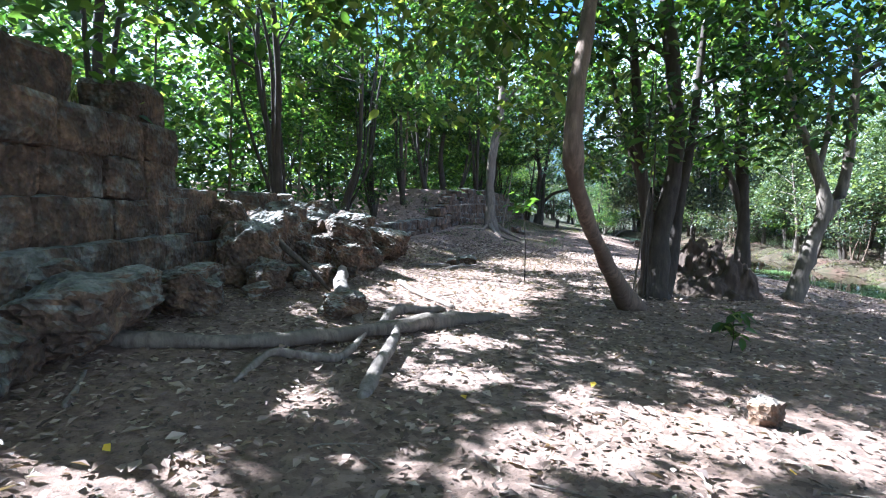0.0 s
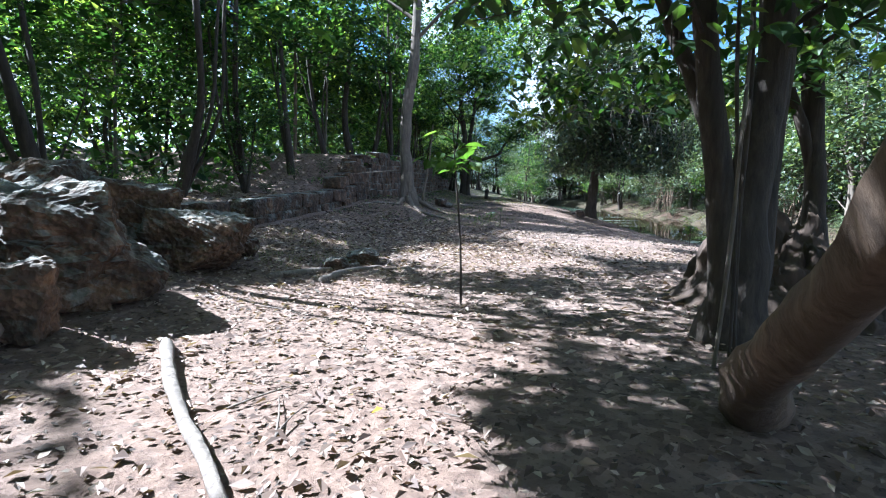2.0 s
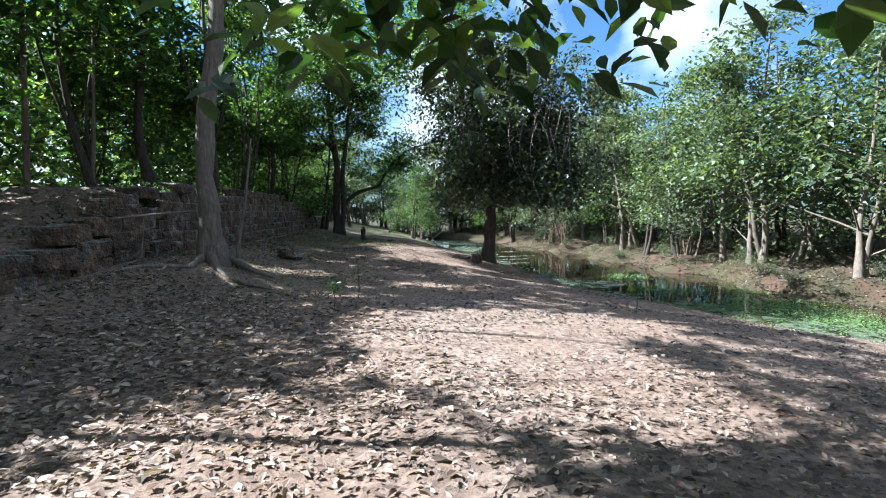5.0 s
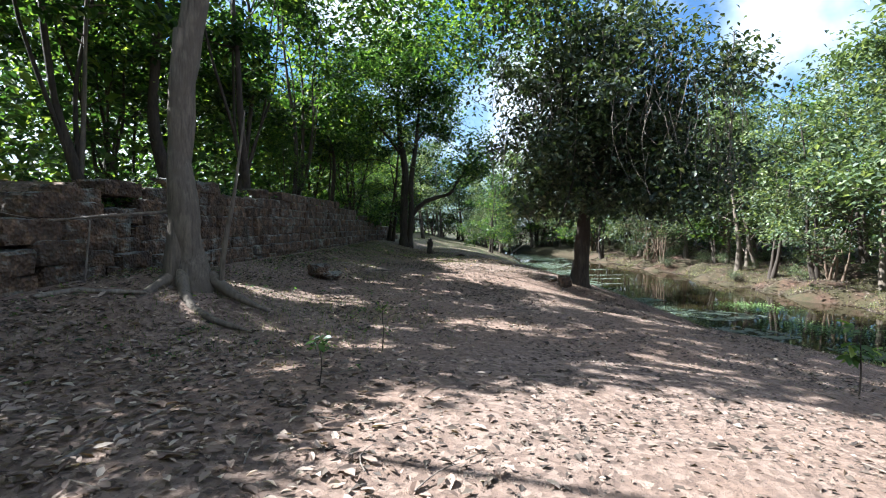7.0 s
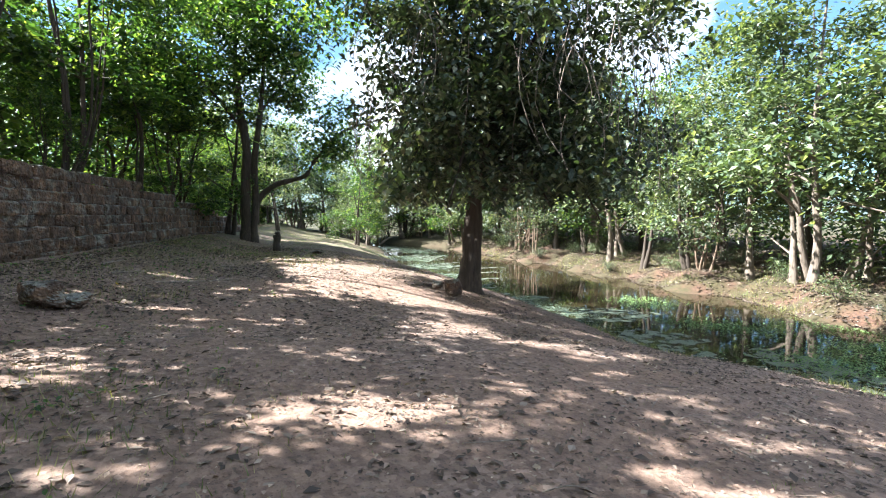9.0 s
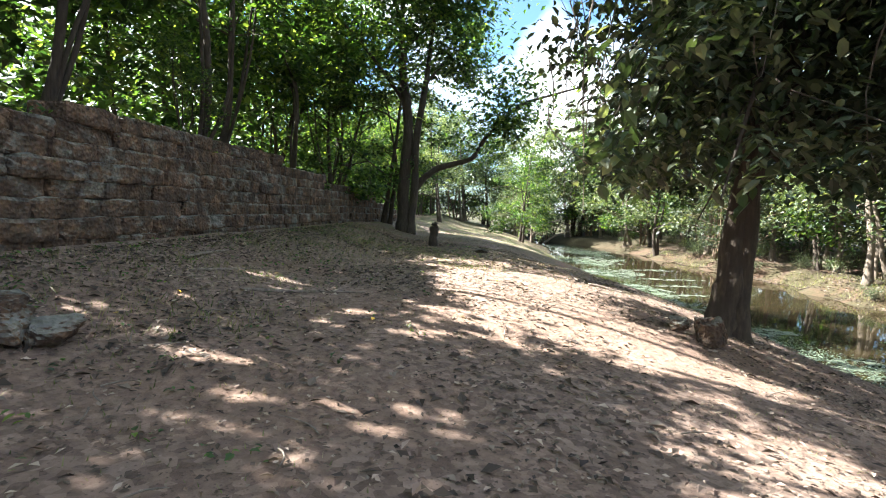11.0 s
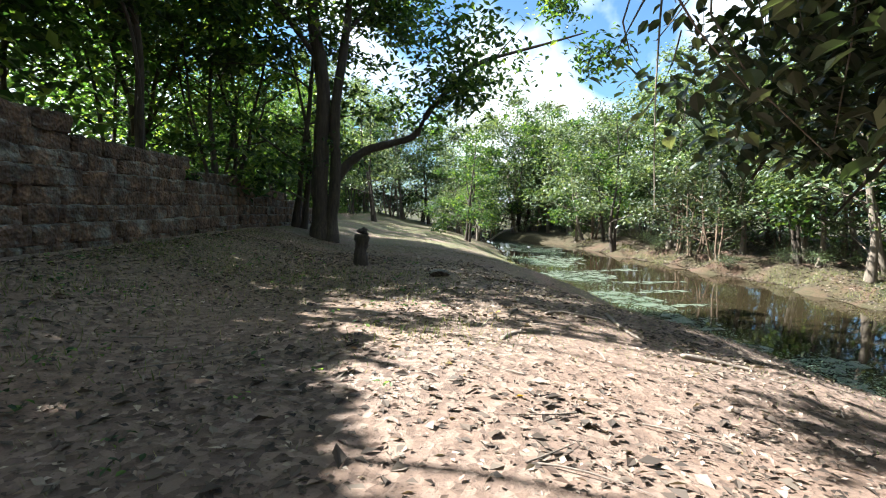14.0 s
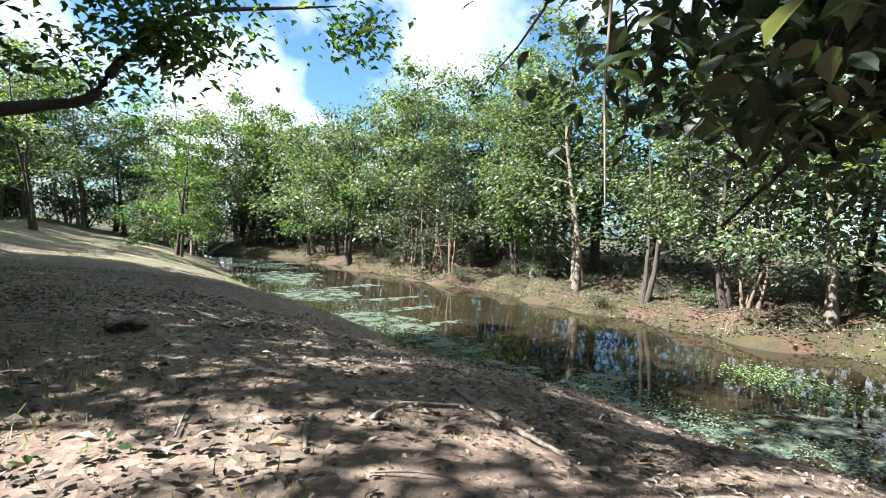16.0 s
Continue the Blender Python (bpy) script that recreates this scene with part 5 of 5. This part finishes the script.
stick("branch", [(x, y, gz(x, y) + z, w) for x, y, z, w in [(-0.46, 2.62, -0.02, 0.05), (-0.45, 2.95, 0.06, 0.055), (-0.38, 3.2, 0.1, 0.055), (-0.2, 3.36, 0.08, 0.05), (0.0, 3.52, 0.05, 0.04), (0.14, 3.78, 0.02, 0.025)]], "curved grey root piece in leaves")
stick("branch", on_ground([(-1.8, 0.4), (-1.9, 0.65), (-2.05, 0.95)], 0.02), "thin dead twig leaning on a log")
stick("root", [(x, y, gz(x, y) + z, w) for x, y, z, w in [(-0.66, 2.75, -0.05, 0.05), (-0.82, 3.2, 0.05, 0.065), (-1.0, 3.65, 0.1, 0.075), (-1.18, 4.4, 0.1, 0.08), (-1.2, 4.9, 0.12, 0.085), (-1.3, 5.4, 0.1, 0.08)]], "thick grey tree root running from stones", category="root")
stick("root", on_ground([(-0.5, 5.62), (-0.34, 5.15), (-0.06, 4.5), (0.1, 4.2), (0.25, 3.85)], 0.04, 0.7), "pale tree root in leaf litter", category="root")
stick("branch", on_ground([(-0.25, 8.0), (0.26, 8.49), (0.7, 9.1)], 0.05), "half buried dark branch")
stick("branch", on_ground([(0.3, 7.9), (0.47, 8.4), (0.62, 8.6), (0.95, 8.85)], 0.045), "half buried dark branch")
stick("branch", [(-2.3, 4.35, 1.75, 0.045), (-2.0, 4.3, 1.62, 0.045), (-1.5, 4.25, 1.25, 0.035), (-1.25, 4.2, 1.0, 0.02)], "dark dead branch propped on fallen stones", BARK_DARK)
stick("branch", on_ground([(8.55, 26.7), (8.75, 26.95), (9.15, 27.06)], 0.022), "thin fallen twig on bare earth")
stick("branch", on_ground([(10.42, 28.1), (10.22, 27.47), (10.1, 27.0)], 0.022), "long thin fallen twig on the bank")
stick("branch", on_ground([(9.5, 27.8), (9.8, 27.95), (10.2, 27.8)], 0.018), "thin fallen twig on the bank")
stick("branch", on_ground([(10.05, 26.45), (10.3, 26.4), (10.6, 26.25)], 0.028), "pale fallen twig on the bank")
stick("branch", on_ground([(4.1, 24.8), (4.2, 25.3), (4.35, 25.75)], 0.024), "pale fallen branch at the wall foot")
stick("branch", on_ground([(4.3, 24.2), (4.55, 24.6), (4.75, 24.95)], 0.024), "pale fallen branch at the wall foot")
stick("branch", on_ground([(9.25, 27.95), (9.12, 27.8), (9.0, 27.6)], 0.016), "thin fallen twig on bare earth")
stick("liana", [(3.02, 5.1, 0.85, 0.014), (3.0, 5.15, 1.6, 0.013), (3.06, 5.2, 2.6, 0.012), (3.0, 5.3, 4.2, 0.008)], "thin dark hanging liana by a tree", BARK_DARK, "liana", "lianas")
stick("liana", [(2.94, 5.05, 0.85, 0.012), (2.96, 5.1, 1.7, 0.011), (2.92, 5.2, 2.8, 0.01), (2.98, 5.3, 4.2, 0.007)], "thin dark hanging liana by a tree", BARK_DARK, "liana", "lianas")
stick("liana", [(2.72, 4.9, 0.8, 0.013), (2.85, 5.0, 1.7, 0.012), (3.02, 5.2, 2.8, 0.011), (3.15, 5.4, 4.0, 0.008)], "slanting brown liana stem", BARK_GREY, "liana", "lianas")
stick("stump", [(8.12, 31.7, gz(8.1, 31.7) - 0.1, 0.15), (8.1, 31.7, gz(8.1, 31.7) + 0.15, 0.115), (8.12, 31.73, gz(8.1, 31.7) + 0.38, 0.105), (8.15, 31.75, gz(8.1, 31.7) + 0.58, 0.1)], "short dark broken tree stump", BARK_DARK, "stump")
stick("log", [(22.6, 67.0, -1.0, 0.16), (23.6, 67, 0.2, 0.13), (24.4, 67, 1.0, 0.1), (25.7, 66.8, 1.35, 0.05)], "grey leaning dead trunk over the water", category="log")
stick("log", [(24.2, 66.5, -0.9, 0.1), (25.2, 66.2, -0.1, 0.08), (26.6, 66, 0.4, 0.04)], "bare dead bough in the water", category="log")


def dead_bough():
    """A dry bough caught beside the pale tree, with bare side twigs."""
    r = np.random.default_rng(83)
    o = (1.75, 18.1, gz(1.75, 18.1))
    e = thing("dead_bough", *o, "dry leafless bough caught against a tree trunk", "branch", "fallen wood")
    main = [(0.2, 0.0, 0.85, 0.022), (-0.4, -0.15, 0.8, 0.018), (-1.0, -0.25, 0.72, 0.013), (-1.6, -0.4, 0.75, 0.006)]
    limbs("stem", [main], WOOD_DEAD, e, sides=7)
    limbs("prop", [[(-0.7, -0.2, -0.08, 0.012), (-0.66, -0.2, 0.3, 0.012), (-0.62, -0.18, 0.78, 0.01)]], WOOD_DEAD, e, sides=6)
    for t in np.linspace(0.5, 2.8, 11):
        p = np.array([np.interp(t, range(4), np.array(main)[:, i]) for i in range(3)])
        v = np.array([-0.45, r.normal(0, 0.3), r.normal(0, 0.16)]) * r.uniform(0.6, 1.2)
        limbs("twig", [[(*p, 0.007), (*(p + v * 0.5 + r.normal(0, 0.03, 3)), 0.005), (*(p + v), 0.002)]], WOOD_DEAD, e, sides=4)


dead_bough()
stick("root", on_ground([(0.9, 17.1), (1.15, 17.35), (1.5, 17.32), (1.9, 17.4)], 0.04, 0.6), "pale root snaking over thin grass", category="root")
stick("branch", on_ground([(2.6, 13.6), (2.75, 14.1), (2.95, 14.5)], 0.016), "thin fallen twig on leaf litter")
stick("branch", on_ground([(4.9, 23.9), (5.5, 24.1), (6.2, 24.15)], 0.022), "long pale fallen branch on leaf litter")


def twigs():
    r = np.random.default_rng(81)
    lines = []
    for _ in range(600):
        y = r.uniform(-2, 32)
        x = r.uniform(float(wall_x(y)) + 0.4, float(near_shore(y)) - 0.6)
        a, ln = r.uniform(0, 2 * np.pi), r.uniform(0.12, 0.5)
        z = gz(x, y) + 0.012
        x2, y2 = x + np.cos(a) * ln, y + np.sin(a) * ln
        lines.append([(x, y, z, 0.006), ((x + x2) / 2 + r.normal(0, 0.03), (y + y2) / 2 + r.normal(0, 0.03), z + 0.015, 0.005), (x2, y2, gz(x2, y2) + 0.01, 0.002)])
    co, fa = tube(lines, 4)
    tagged(part("twig_litter", quads("twig_litter", co, fa, True), WOOD_DEAD), "small dry twigs scattered over the earth", "twigs", kind="stuff")


# ---- saplings ----
def sapling(x, y, height, lean, leaf, count, label, mat=LEAF_BRIGHT, seed=1, spread_r=0.4, low=0.55, bark=BARK_DARK, w=0.012):
    r = np.random.default_rng(seed)
    z = gz(x, y)
    e = thing("sapling", x, y, z, label, "sapling")
    tip = np.array([lean[0], lean[1], height])
    stem = [(0, 0, -0.05, w), (tip[0] * 0.3 + 0.02, tip[1] * 0.3, height * 0.35, w * 0.85), (tip[0] * 0.65, tip[1] * 0.7, height * 0.7, w * 0.6), (*tip, w * 0.25)]
    limbs("stem", [stem], bark, e, sides=6)
    P = np.array(stem)
    c = []
    for i in range(max(5, count // 7)):
        h = r.uniform(low, 1.0)
        p = np.array([np.interp(h * 3, range(4), P[:, k]) for k in range(3)])
        a = r.uniform(0, 2 * np.pi)
        d = np.array([np.cos(a), np.sin(a), r.uniform(-0.1, 0.5)]) * spread_r * r.uniform(0.4, 1)
        limbs("twig", [[(*p, w * 0.35), (*(p + d * 0.6 + np.array([0, 0, 0.04])), w * 0.25), (*(p + d), w * 0.12)]], bark, e, sides=4)
        for t in np.linspace(0.35, 1.05, 7):
            c.append(p + d * t + r.normal(0, 0.025, 3))
    c = np.array(c)
    if y > 9:
        c = c[~gap(c[:, 0] + x, c[:, 1] + y, c[:, 2] + z, 2.0, False)]
    part("foliage", leaves("foliage", c, leaf, 0.3, 0.27, r=r, fine=True), mat, e)
    return e


sapling(1.58, 6.72, 1.62, (-0.1, 0.02), 0.165, 45, "thin sapling with large translucent green leaves", LEAF_SAPLING, seed=3, spread_r=0.36, low=0.68)
sapling(-4.8, 10.2, 4.3, (0.05, 0.1), 0.26, 120, "slim pale sapling with bright leaf clusters on the wall", LEAF_SAPLING, seed=4, spread_r=0.7, low=0.35, bark=BARK_PALE, w=0.04)
for x, y, h, k in [(-4.2, 14.0, 4.6, 31), (-3.4, 17.6, 5.0, 32), (-5.6, 12.6, 5.6, 33), (-6.8, 10.6, 6.4, 34), (-5.2, 16.2, 6.2, 35)]:
    sapling(x, y, h, (0.2, 0.05), 0.21, 380, "young tree with sunlit yellow-green leaves", LEAF_SAPLING, k, 1.4, 0.4, BARK_GREY, 0.04)
sapling(-1.3, 20.3, 5.2, (0.1, 0.1), 0.2, 90, "slim grey sapling at the wood's edge", LEAF_WOOD, 5, 0.9, 0.5, BARK_PALE, 0.07)
sapling(-0.4, 21.4, 4.8, (0.2, 0.1), 0.2, 90, "slim grey sapling at the wood's edge", LEAF_WOOD, 6, 0.9, 0.5, BARK_GREY, 0.05)
sapling(4.6, 16.25, 0.5, (0.01, 0.02), 0.035, 5, "tiny sapling stick in bare earth", seed=7, spread_r=0.08, low=0.7, w=0.008)
sapling(9.55, 15.0, 0.75, (0.02, 0.02), 0.14, 14, "small green sapling near the water", seed=8, spread_r=0.16, low=0.4, w=0.01)
sapling(3.95, 14.9, 0.4, (0.03, 0.02), 0.07, 7, "small seedling with few broad leaves", LEAF_WOOD, seed=9, spread_r=0.14, low=0.6, w=0.006)
sapling(2.6, 2.3, 0.35, (0.03, 0.02), 0.12, 7, "small green seedling in leaf litter", seed=10, spread_r=0.12, low=0.4, w=0.005)


# ---- litter, grass, weed ----
CRUMBS = leaf_material("dark leaf crumbs", [(0.0, (0.035, 0.024, 0.018)), (0.7, (0.10, 0.07, 0.05)), (1.0, (0.30, 0.24, 0.19))], 0.05, 0.8)


def litter():
    r = np.random.default_rng(91)
    k = 80000
    y = np.where(r.random(k) < 0.62, r.uniform(-3, 12, k), r.uniform(8, 36, k))
    x = wall_x(y) + 0.3 + (near_shore(y) - 1.2 - wall_x(y)) * r.random(k) ** 1.5
    keep = (y < 11) | (r.random(k) < 0.6)
    x, y = x[keep], y[keep]
    c = np.stack([x, y, ground_z(x, y) + 0.012 + 0.02 * r.random(len(x))], 1)
    tagged(part("leaf_litter", leaves("leaf_litter", c, (0.034 + 0.05 * r.random(len(c)) ** 1.7) * np.where(c[:, 1] < 12, 1, 0.8), 0, 0.26, True, r), LEAF_DRY), "dry brown fallen leaves covering the earth", "leaves", kind="stuff")
    k = 60000
    y = r.uniform(-3, 36, k)
    x = wall_x(y) + 0.3 + (near_shore(y) - 1.0 - wall_x(y)) * r.random(k) ** 1.2
    c = np.stack([x, y, ground_z(x, y) + 0.008], 1)
    tagged(part("leaf_crumbs", leaves("leaf_crumbs", c, 0.034, 0, 0.3, True, r), CRUMBS), "dark crumbs of broken leaf and bark", "leaves", kind="stuff")
    k = 40000
    y = r.uniform(9, 34, k)
    x = wall_x(y) + 0.3 + (near_shore(y) - 0.8 - wall_x(y)) * r.random(k) ** 1.2
    keep = np.sin(x * 1.9 + np.sin(y * 1.3)) + np.sin(y * 1.6 + 0.7 * x) + r.normal(0, 0.8, k) > -0.5
    x, y = x[keep], y[keep]
    c = np.stack([x, y, ground_z(x, y) + 0.012], 1)
    tagged(part("leaf_litter", leaves("leaf_litter", c, 0.04 + 0.06 * r.random(len(c)) ** 2, 0, 0.27, True, r), CRUMBS), "dark curled dead leaves in drifts on sandy earth", "leaves", kind="stuff")
    k = 4500
    x, y = r.normal(2.1, 1.2, k), r.normal(13.4, 2.2, k)
    x = np.maximum(x, wall_x(y) + 0.4)
    c = np.stack([x, y, ground_z(x, y) + 0.02], 1)
    tagged(part("leaf_litter", leaves("leaf_litter", c, 0.06 + 0.05 * r.random(k), 0, 0.22, True, r, True), LEAF_DRY), "large curled dead leaves on shaded earth", "leaves", kind="stuff")
    k = 9000
    y = r.uniform(3, 60, k)
    x = wall_x(y) - 0.6 - 2.5 * r.random(k)
    c = np.stack([x, y, ground_z(x, y) + 0.02], 1)
    tagged(part("leaf_litter", leaves("leaf_litter", c, 0.1, 0, 0.24, True, r), LEAF_DRY), "dry fallen leaves on the wood floor", "leaves", kind="stuff")
    k = 30000
    y = r.uniform(8, 60, k)
    x = far_shore(y) + 0.1 + 9 * r.random(k) ** 1.5
    c = np.stack([x, y, ground_z(x, y) + 0.02], 1)
    tagged(part("leaf_litter", leaves("leaf_litter", c, 0.12, 0, 0.26, True, r), CRUMBS), "dry fallen leaves on the far bank", "leaves", kind="stuff")
    for x, y in [(1.6, 0.1), (-1.39, 0.04), (0.78, 4.55), (4.42, 23.39), (6.25, 22.87), (8.96, 27.7), (8.18, 25.5), (4.24, 22.49), (1.1, 1.3), (0.2, 0.9)]:
        me = leaves("yellow_leaf", np.zeros((1, 3)), 0.085, 0, 0.27, True, r)
        ob = part("yellow_leaf", me, LEAF_YELLOW)
        ob.location = (x, y, gz(x, y) + 0.03)
        tagged(ob, "fallen yellow leaf on brown litter", "leaf", "fallen yellow leaves")


def blades(name, x, y, h, r, label, mat=GRASS):
    k = len(x)
    z = ground_z(x, y) - 0.01
    a = r.uniform(0, 2 * np.pi, k)
    L = h * r.uniform(0.5, 1.4, k)
    bend = r.normal(0, 0.45, (k, 2)) * L[:, None]
    w = 0.003 + 0.02 * L
    b1 = np.stack([x - np.cos(a) * w, y - np.sin(a) * w, z], 1)
    b2 = np.stack([x + np.cos(a) * w, y + np.sin(a) * w, z], 1)
    t = np.stack([x + bend[:, 0], y + bend[:, 1], z + L], 1)
    co = np.stack([b1, b2, t], 1).reshape(-1, 3)
    ob = part(name, quads(name, co, np.arange(3 * k).reshape(-1, 3)), mat)
    return tagged(ob, label, "grass", kind="stuff")


def grasses():
    r = np.random.default_rng(95)
    # tufts near the second tree, by the wall foot and on the open bank
    cx, cy, n_, s_ = [], [], [], []
    for x, y, s, n in [(3.6, 17.4, 0.9, 900), (4.2, 18.6, 0.9, 700), (3.0, 16.4, 0.7, 400), (4.6, 24.6, 0.5, 350), (4.6, 22.6, 0.6, 350), (5.0, 26.6, 0.5, 350), (5.6, 28.2, 0.6, 500), (7.4, 30.2, 0.9, 900), (8.0, 29.0, 0.6, 450), (6.4, 30.5, 0.9, 700), (-0.2, 9.2, 0.5, 300), (0.2, 11, 0.6, 250), (8.0, 27.0, 0.5, 250), (12.8, 30.5, 0.7, 600), (14.0, 30.6, 0.5, 500)]:
        cx.append(x + r.normal(0, s, n))
        cy.append(y + r.normal(0, s * 0.6, n))
    gx, gy = np.concatenate(cx), np.concatenate(cy)
    blades("grass", gx, gy, 0.075, r, "thin dry grass tufts")
    k = 26000
    y = r.uniform(26, 62, k)
    x = wall_x(y) + 0.3 + (near_shore(y) - wall_x(y) - 0.4) * r.random(k)
    blades("grass", x, y, 0.045, r, "thin short grass on the bank")
    k = 15000
    y = r.uniform(15, 36, k)
    x = wall_x(y) + 0.3 + (near_shore(y) - wall_x(y) - 1.2) * r.random(k) ** 1.3
    keep = np.sin(x * 1.3 + 1) + np.sin(y * 1.1 + x) + r.normal(0, 0.5, k) > 0.1
    blades("grass", x[keep], y[keep], 0.035, r, "sparse short grass in the leaf litter")
    k = 9000
    y = r.uniform(15.5, 35, k)
    x = wall_x(y) + 0.2 + np.abs(r.normal(0, 0.9, k))
    keep = np.sin(y * 1.7) + np.sin(y * 0.6 + 1) + r.normal(0, 0.6, k) > -0.4
    blades("grass", x[keep], y[keep], 0.06, r, "green grass along the wall foot")
    k = 24000
    y = r.uniform(8, 62, k)
    x = far_shore(y) + 1.2 + 7 * r.random(k)
    keep = np.sin(x * 0.9 + 2) + np.sin(y * 0.55) > 0.1
    blades("grass", x[keep], y[keep], 0.16, r, "green grass on the far bank")
    k = 1500
    y = r.uniform(1.6, 3.6, k)
    x = wall_x(y) - 0.3 - 0.6 * r.random(k)
    blades("grass", x, y, 0.22, r, "dry grass on the wall top")
    k = 9000
    y = r.uniform(17, 42, k)
    x = wall_x(y) - 0.25 - np.abs(r.normal(0, 0.35, k))
    keep = np.sin(y * 2.3) + np.sin(y * 0.9 + 2) + r.normal(0, 0.7, k) > -0.3
    x, y = x[keep], y[keep]
    top = np.maximum(ground_z(x, y), ground_z(wall_x(y) - 1.0, y) - 0.1)
    place = np.stack([x, y, top + 0.02 + 0.16 * r.random(len(x))], 1)
    tagged(part("wall_growth", leaves("wall_growth", place, 0.085, 0.5, 0.27, r=r), LEAF_WOOD), "low dark green plants along the wall top", "plants", kind="stuff")
    k = 7000
    y = r.uniform(14, 48, k)
    x = near_shore(y) - 0.1 - np.abs(r.normal(0, 0.35, k))
    blades("grass", x, y, 0.12, r, "grass along the water's edge")
    k = 9000
    y = r.uniform(6, 62, k)
    x = far_shore(y) + 0.3 + np.abs(r.normal(0, 0.6, k))
    keep = np.sin(y * 1.3) + np.sin(y * 0.47 + 2) + r.normal(0, 0.4, k) > 0
    blades("grass", x[keep], y[keep], 0.16, r, "grass tufts along the far shore")


def seedlings():
    """Small green weeds sprouting through the litter along the wall foot."""
    r = np.random.default_rng(96)
    k = 300
    y = r.uniform(15, 33, k)
    x = wall_x(y) + 0.4 + 4.2 * r.random(k) ** 1.8
    stalk = np.stack([x, y, ground_z(x, y) + 0.02 + 0.05 * r.random(k)], 1)
    c = np.repeat(stalk, 6, 0) + r.normal(0, 0.035, (6 * k, 3)) * np.array([1, 1, 0.5])
    tagged(part("seedlings", leaves("seedlings", c, 0.045, 0.1, 0.3, r=r, fine=True), LEAF_WOOD), "small green weeds sprouting through dead leaves", "weeds", kind="stuff")


def weed():
    """Floating weed in rafts on the pond."""
    r = np.random.default_rng(97)
    rafts = [(17.95, 38.2, 1.0, 2.2), (16.9, 33.9, 0.8, 1.6), (16.1, 32, 0.7, 1.1), (16.6, 30.2, 0.9, 1.0), (16.4, 29.0, 0.8, 0.9), (17.2, 36.4, 0.7, 1.5), (17.2, 30.6, 0.7, 0.7), (20.6, 28.4, 1.2, 0.9), (20.1, 27.4, 1.1, 0.8), (16.4, 28.2, 0.9, 0.7), (15.5, 30.3, 0.5, 0.8), (18.9, 24.2, 1.3, 1.2), (21.8, 22.2, 1.5, 1.3), (17.5, 20.1, 1.2, 1.5), (19.3, 23.2, 1.2, 1.0), (19.1, 17.5, 2.0, 2.0), (19.5, 14, 2.5, 2.5), (20, 20, 1.8, 1.6), (15.8, 25.6, 0.8, 1.4), (19.2, 43, 1.0, 3), (20.5, 50, 1.2, 4), (24, 56, 1.4, 4), (24.5, 63, 2, 4), (16.6, 26.8, 0.9, 0.9)]
    for x, y, sx, sy in rafts:
        n = int(460 * sx * sy) + 160
        if y < 21:
            n *= 2
        px_, py_ = x + r.normal(0, sx * 0.55, n), y + r.normal(0, sy * 0.55, n)
        keep = (px_ > near_shore(py_) - 0.3) & (px_ < far_shore(py_) + 0.3)
        c = np.stack([px_[keep], py_[keep], np.full(keep.sum(), WATER + 0.035)], 1)
        c[:, 2] += 0.02 * r.random(len(c))
        tagged(part("pond_weed", leaves("pond_weed", c, 0.048, 0, 0.42, True, r), WEED_GREEN if x > 17 and y < 29 else WEED), "raft of fresh green floating weed in sun" if x > 17 and y < 29 else "raft of pale green floating weed on dark water", "pond weed", "weed rafts", "stuff")


def scum():
    """Smooth pale algae film in ragged sheets along the near shore."""
    r = np.random.default_rng(98)
    for x, y, sx, sy in [(16.6, 27.6, 1.3, 0.8), (17.6, 26.4, 1.5, 0.9), (16.2, 29.6, 0.8, 0.9), (17.2, 30.6, 0.9, 0.5), (16.4, 32.3, 0.8, 0.9), (17.3, 34.6, 1.0, 1.0), (18.0, 38.2, 1.0, 1.8), (19.6, 44.0, 1.2, 2.4), (21.4, 41.5, 1.5, 0.35), (22.0, 50.5, 1.8, 2.5), (24.5, 58.0, 2.0, 2.6), (16.0, 23.4, 1.1, 1.4), (16.5, 20.0, 1.2, 1.6), (17.6, 16.5, 1.3, 2.0), (19.3, 36.6, 1.1, 0.25), (20.4, 39.3, 1.2, 0.3), (22.8, 45.6, 1.4, 0.4)]:
        k, n = 110, 7
        a = np.linspace(0, 2 * np.pi, k, endpoint=False)
        edge = 1 + sum(r.normal(0, 0.42 / m) * np.sin(m * a + r.uniform(0, 6.3)) for m in range(2, 16))
        edge = np.clip(edge, 0.35, 1.7)
        co = [(0, 0, 0)]
        for q in np.linspace(1 / n, 1, n):
            co += [(math.cos(t) * sx * q * e, math.sin(t) * sy * q * e, 0) for t, e in zip(a, edge)]
        co = np.array(co) + np.array([x, y, WATER + 0.026 + r.uniform(0, 0.006)])
        # kept off both banks
        co[:, 0] = np.clip(co[:, 0], near_shore(co[:, 1]) - 0.25, far_shore(co[:, 1]) + 0.2)
        fa = []
        for ring in range(n - 1):
            b = 1 + ring * k
            fa += [(b + i, b + (i + 1) % k, b + k + (i + 1) % k, b + k + i) for i in range(k)]
        for i in range(0, k, 2):
            fa.append((0, 1 + i, 1 + i + 1, 1 + (i + 2) % k))
        tagged(part("algae_film", quads("algae_film", co, np.array(fa)), SCUM), "pale grey-green algae film floating on dark water", "algae", "weed rafts", "stuff")


twigs()
scum()
litter()
grasses()
seedlings()
weed()
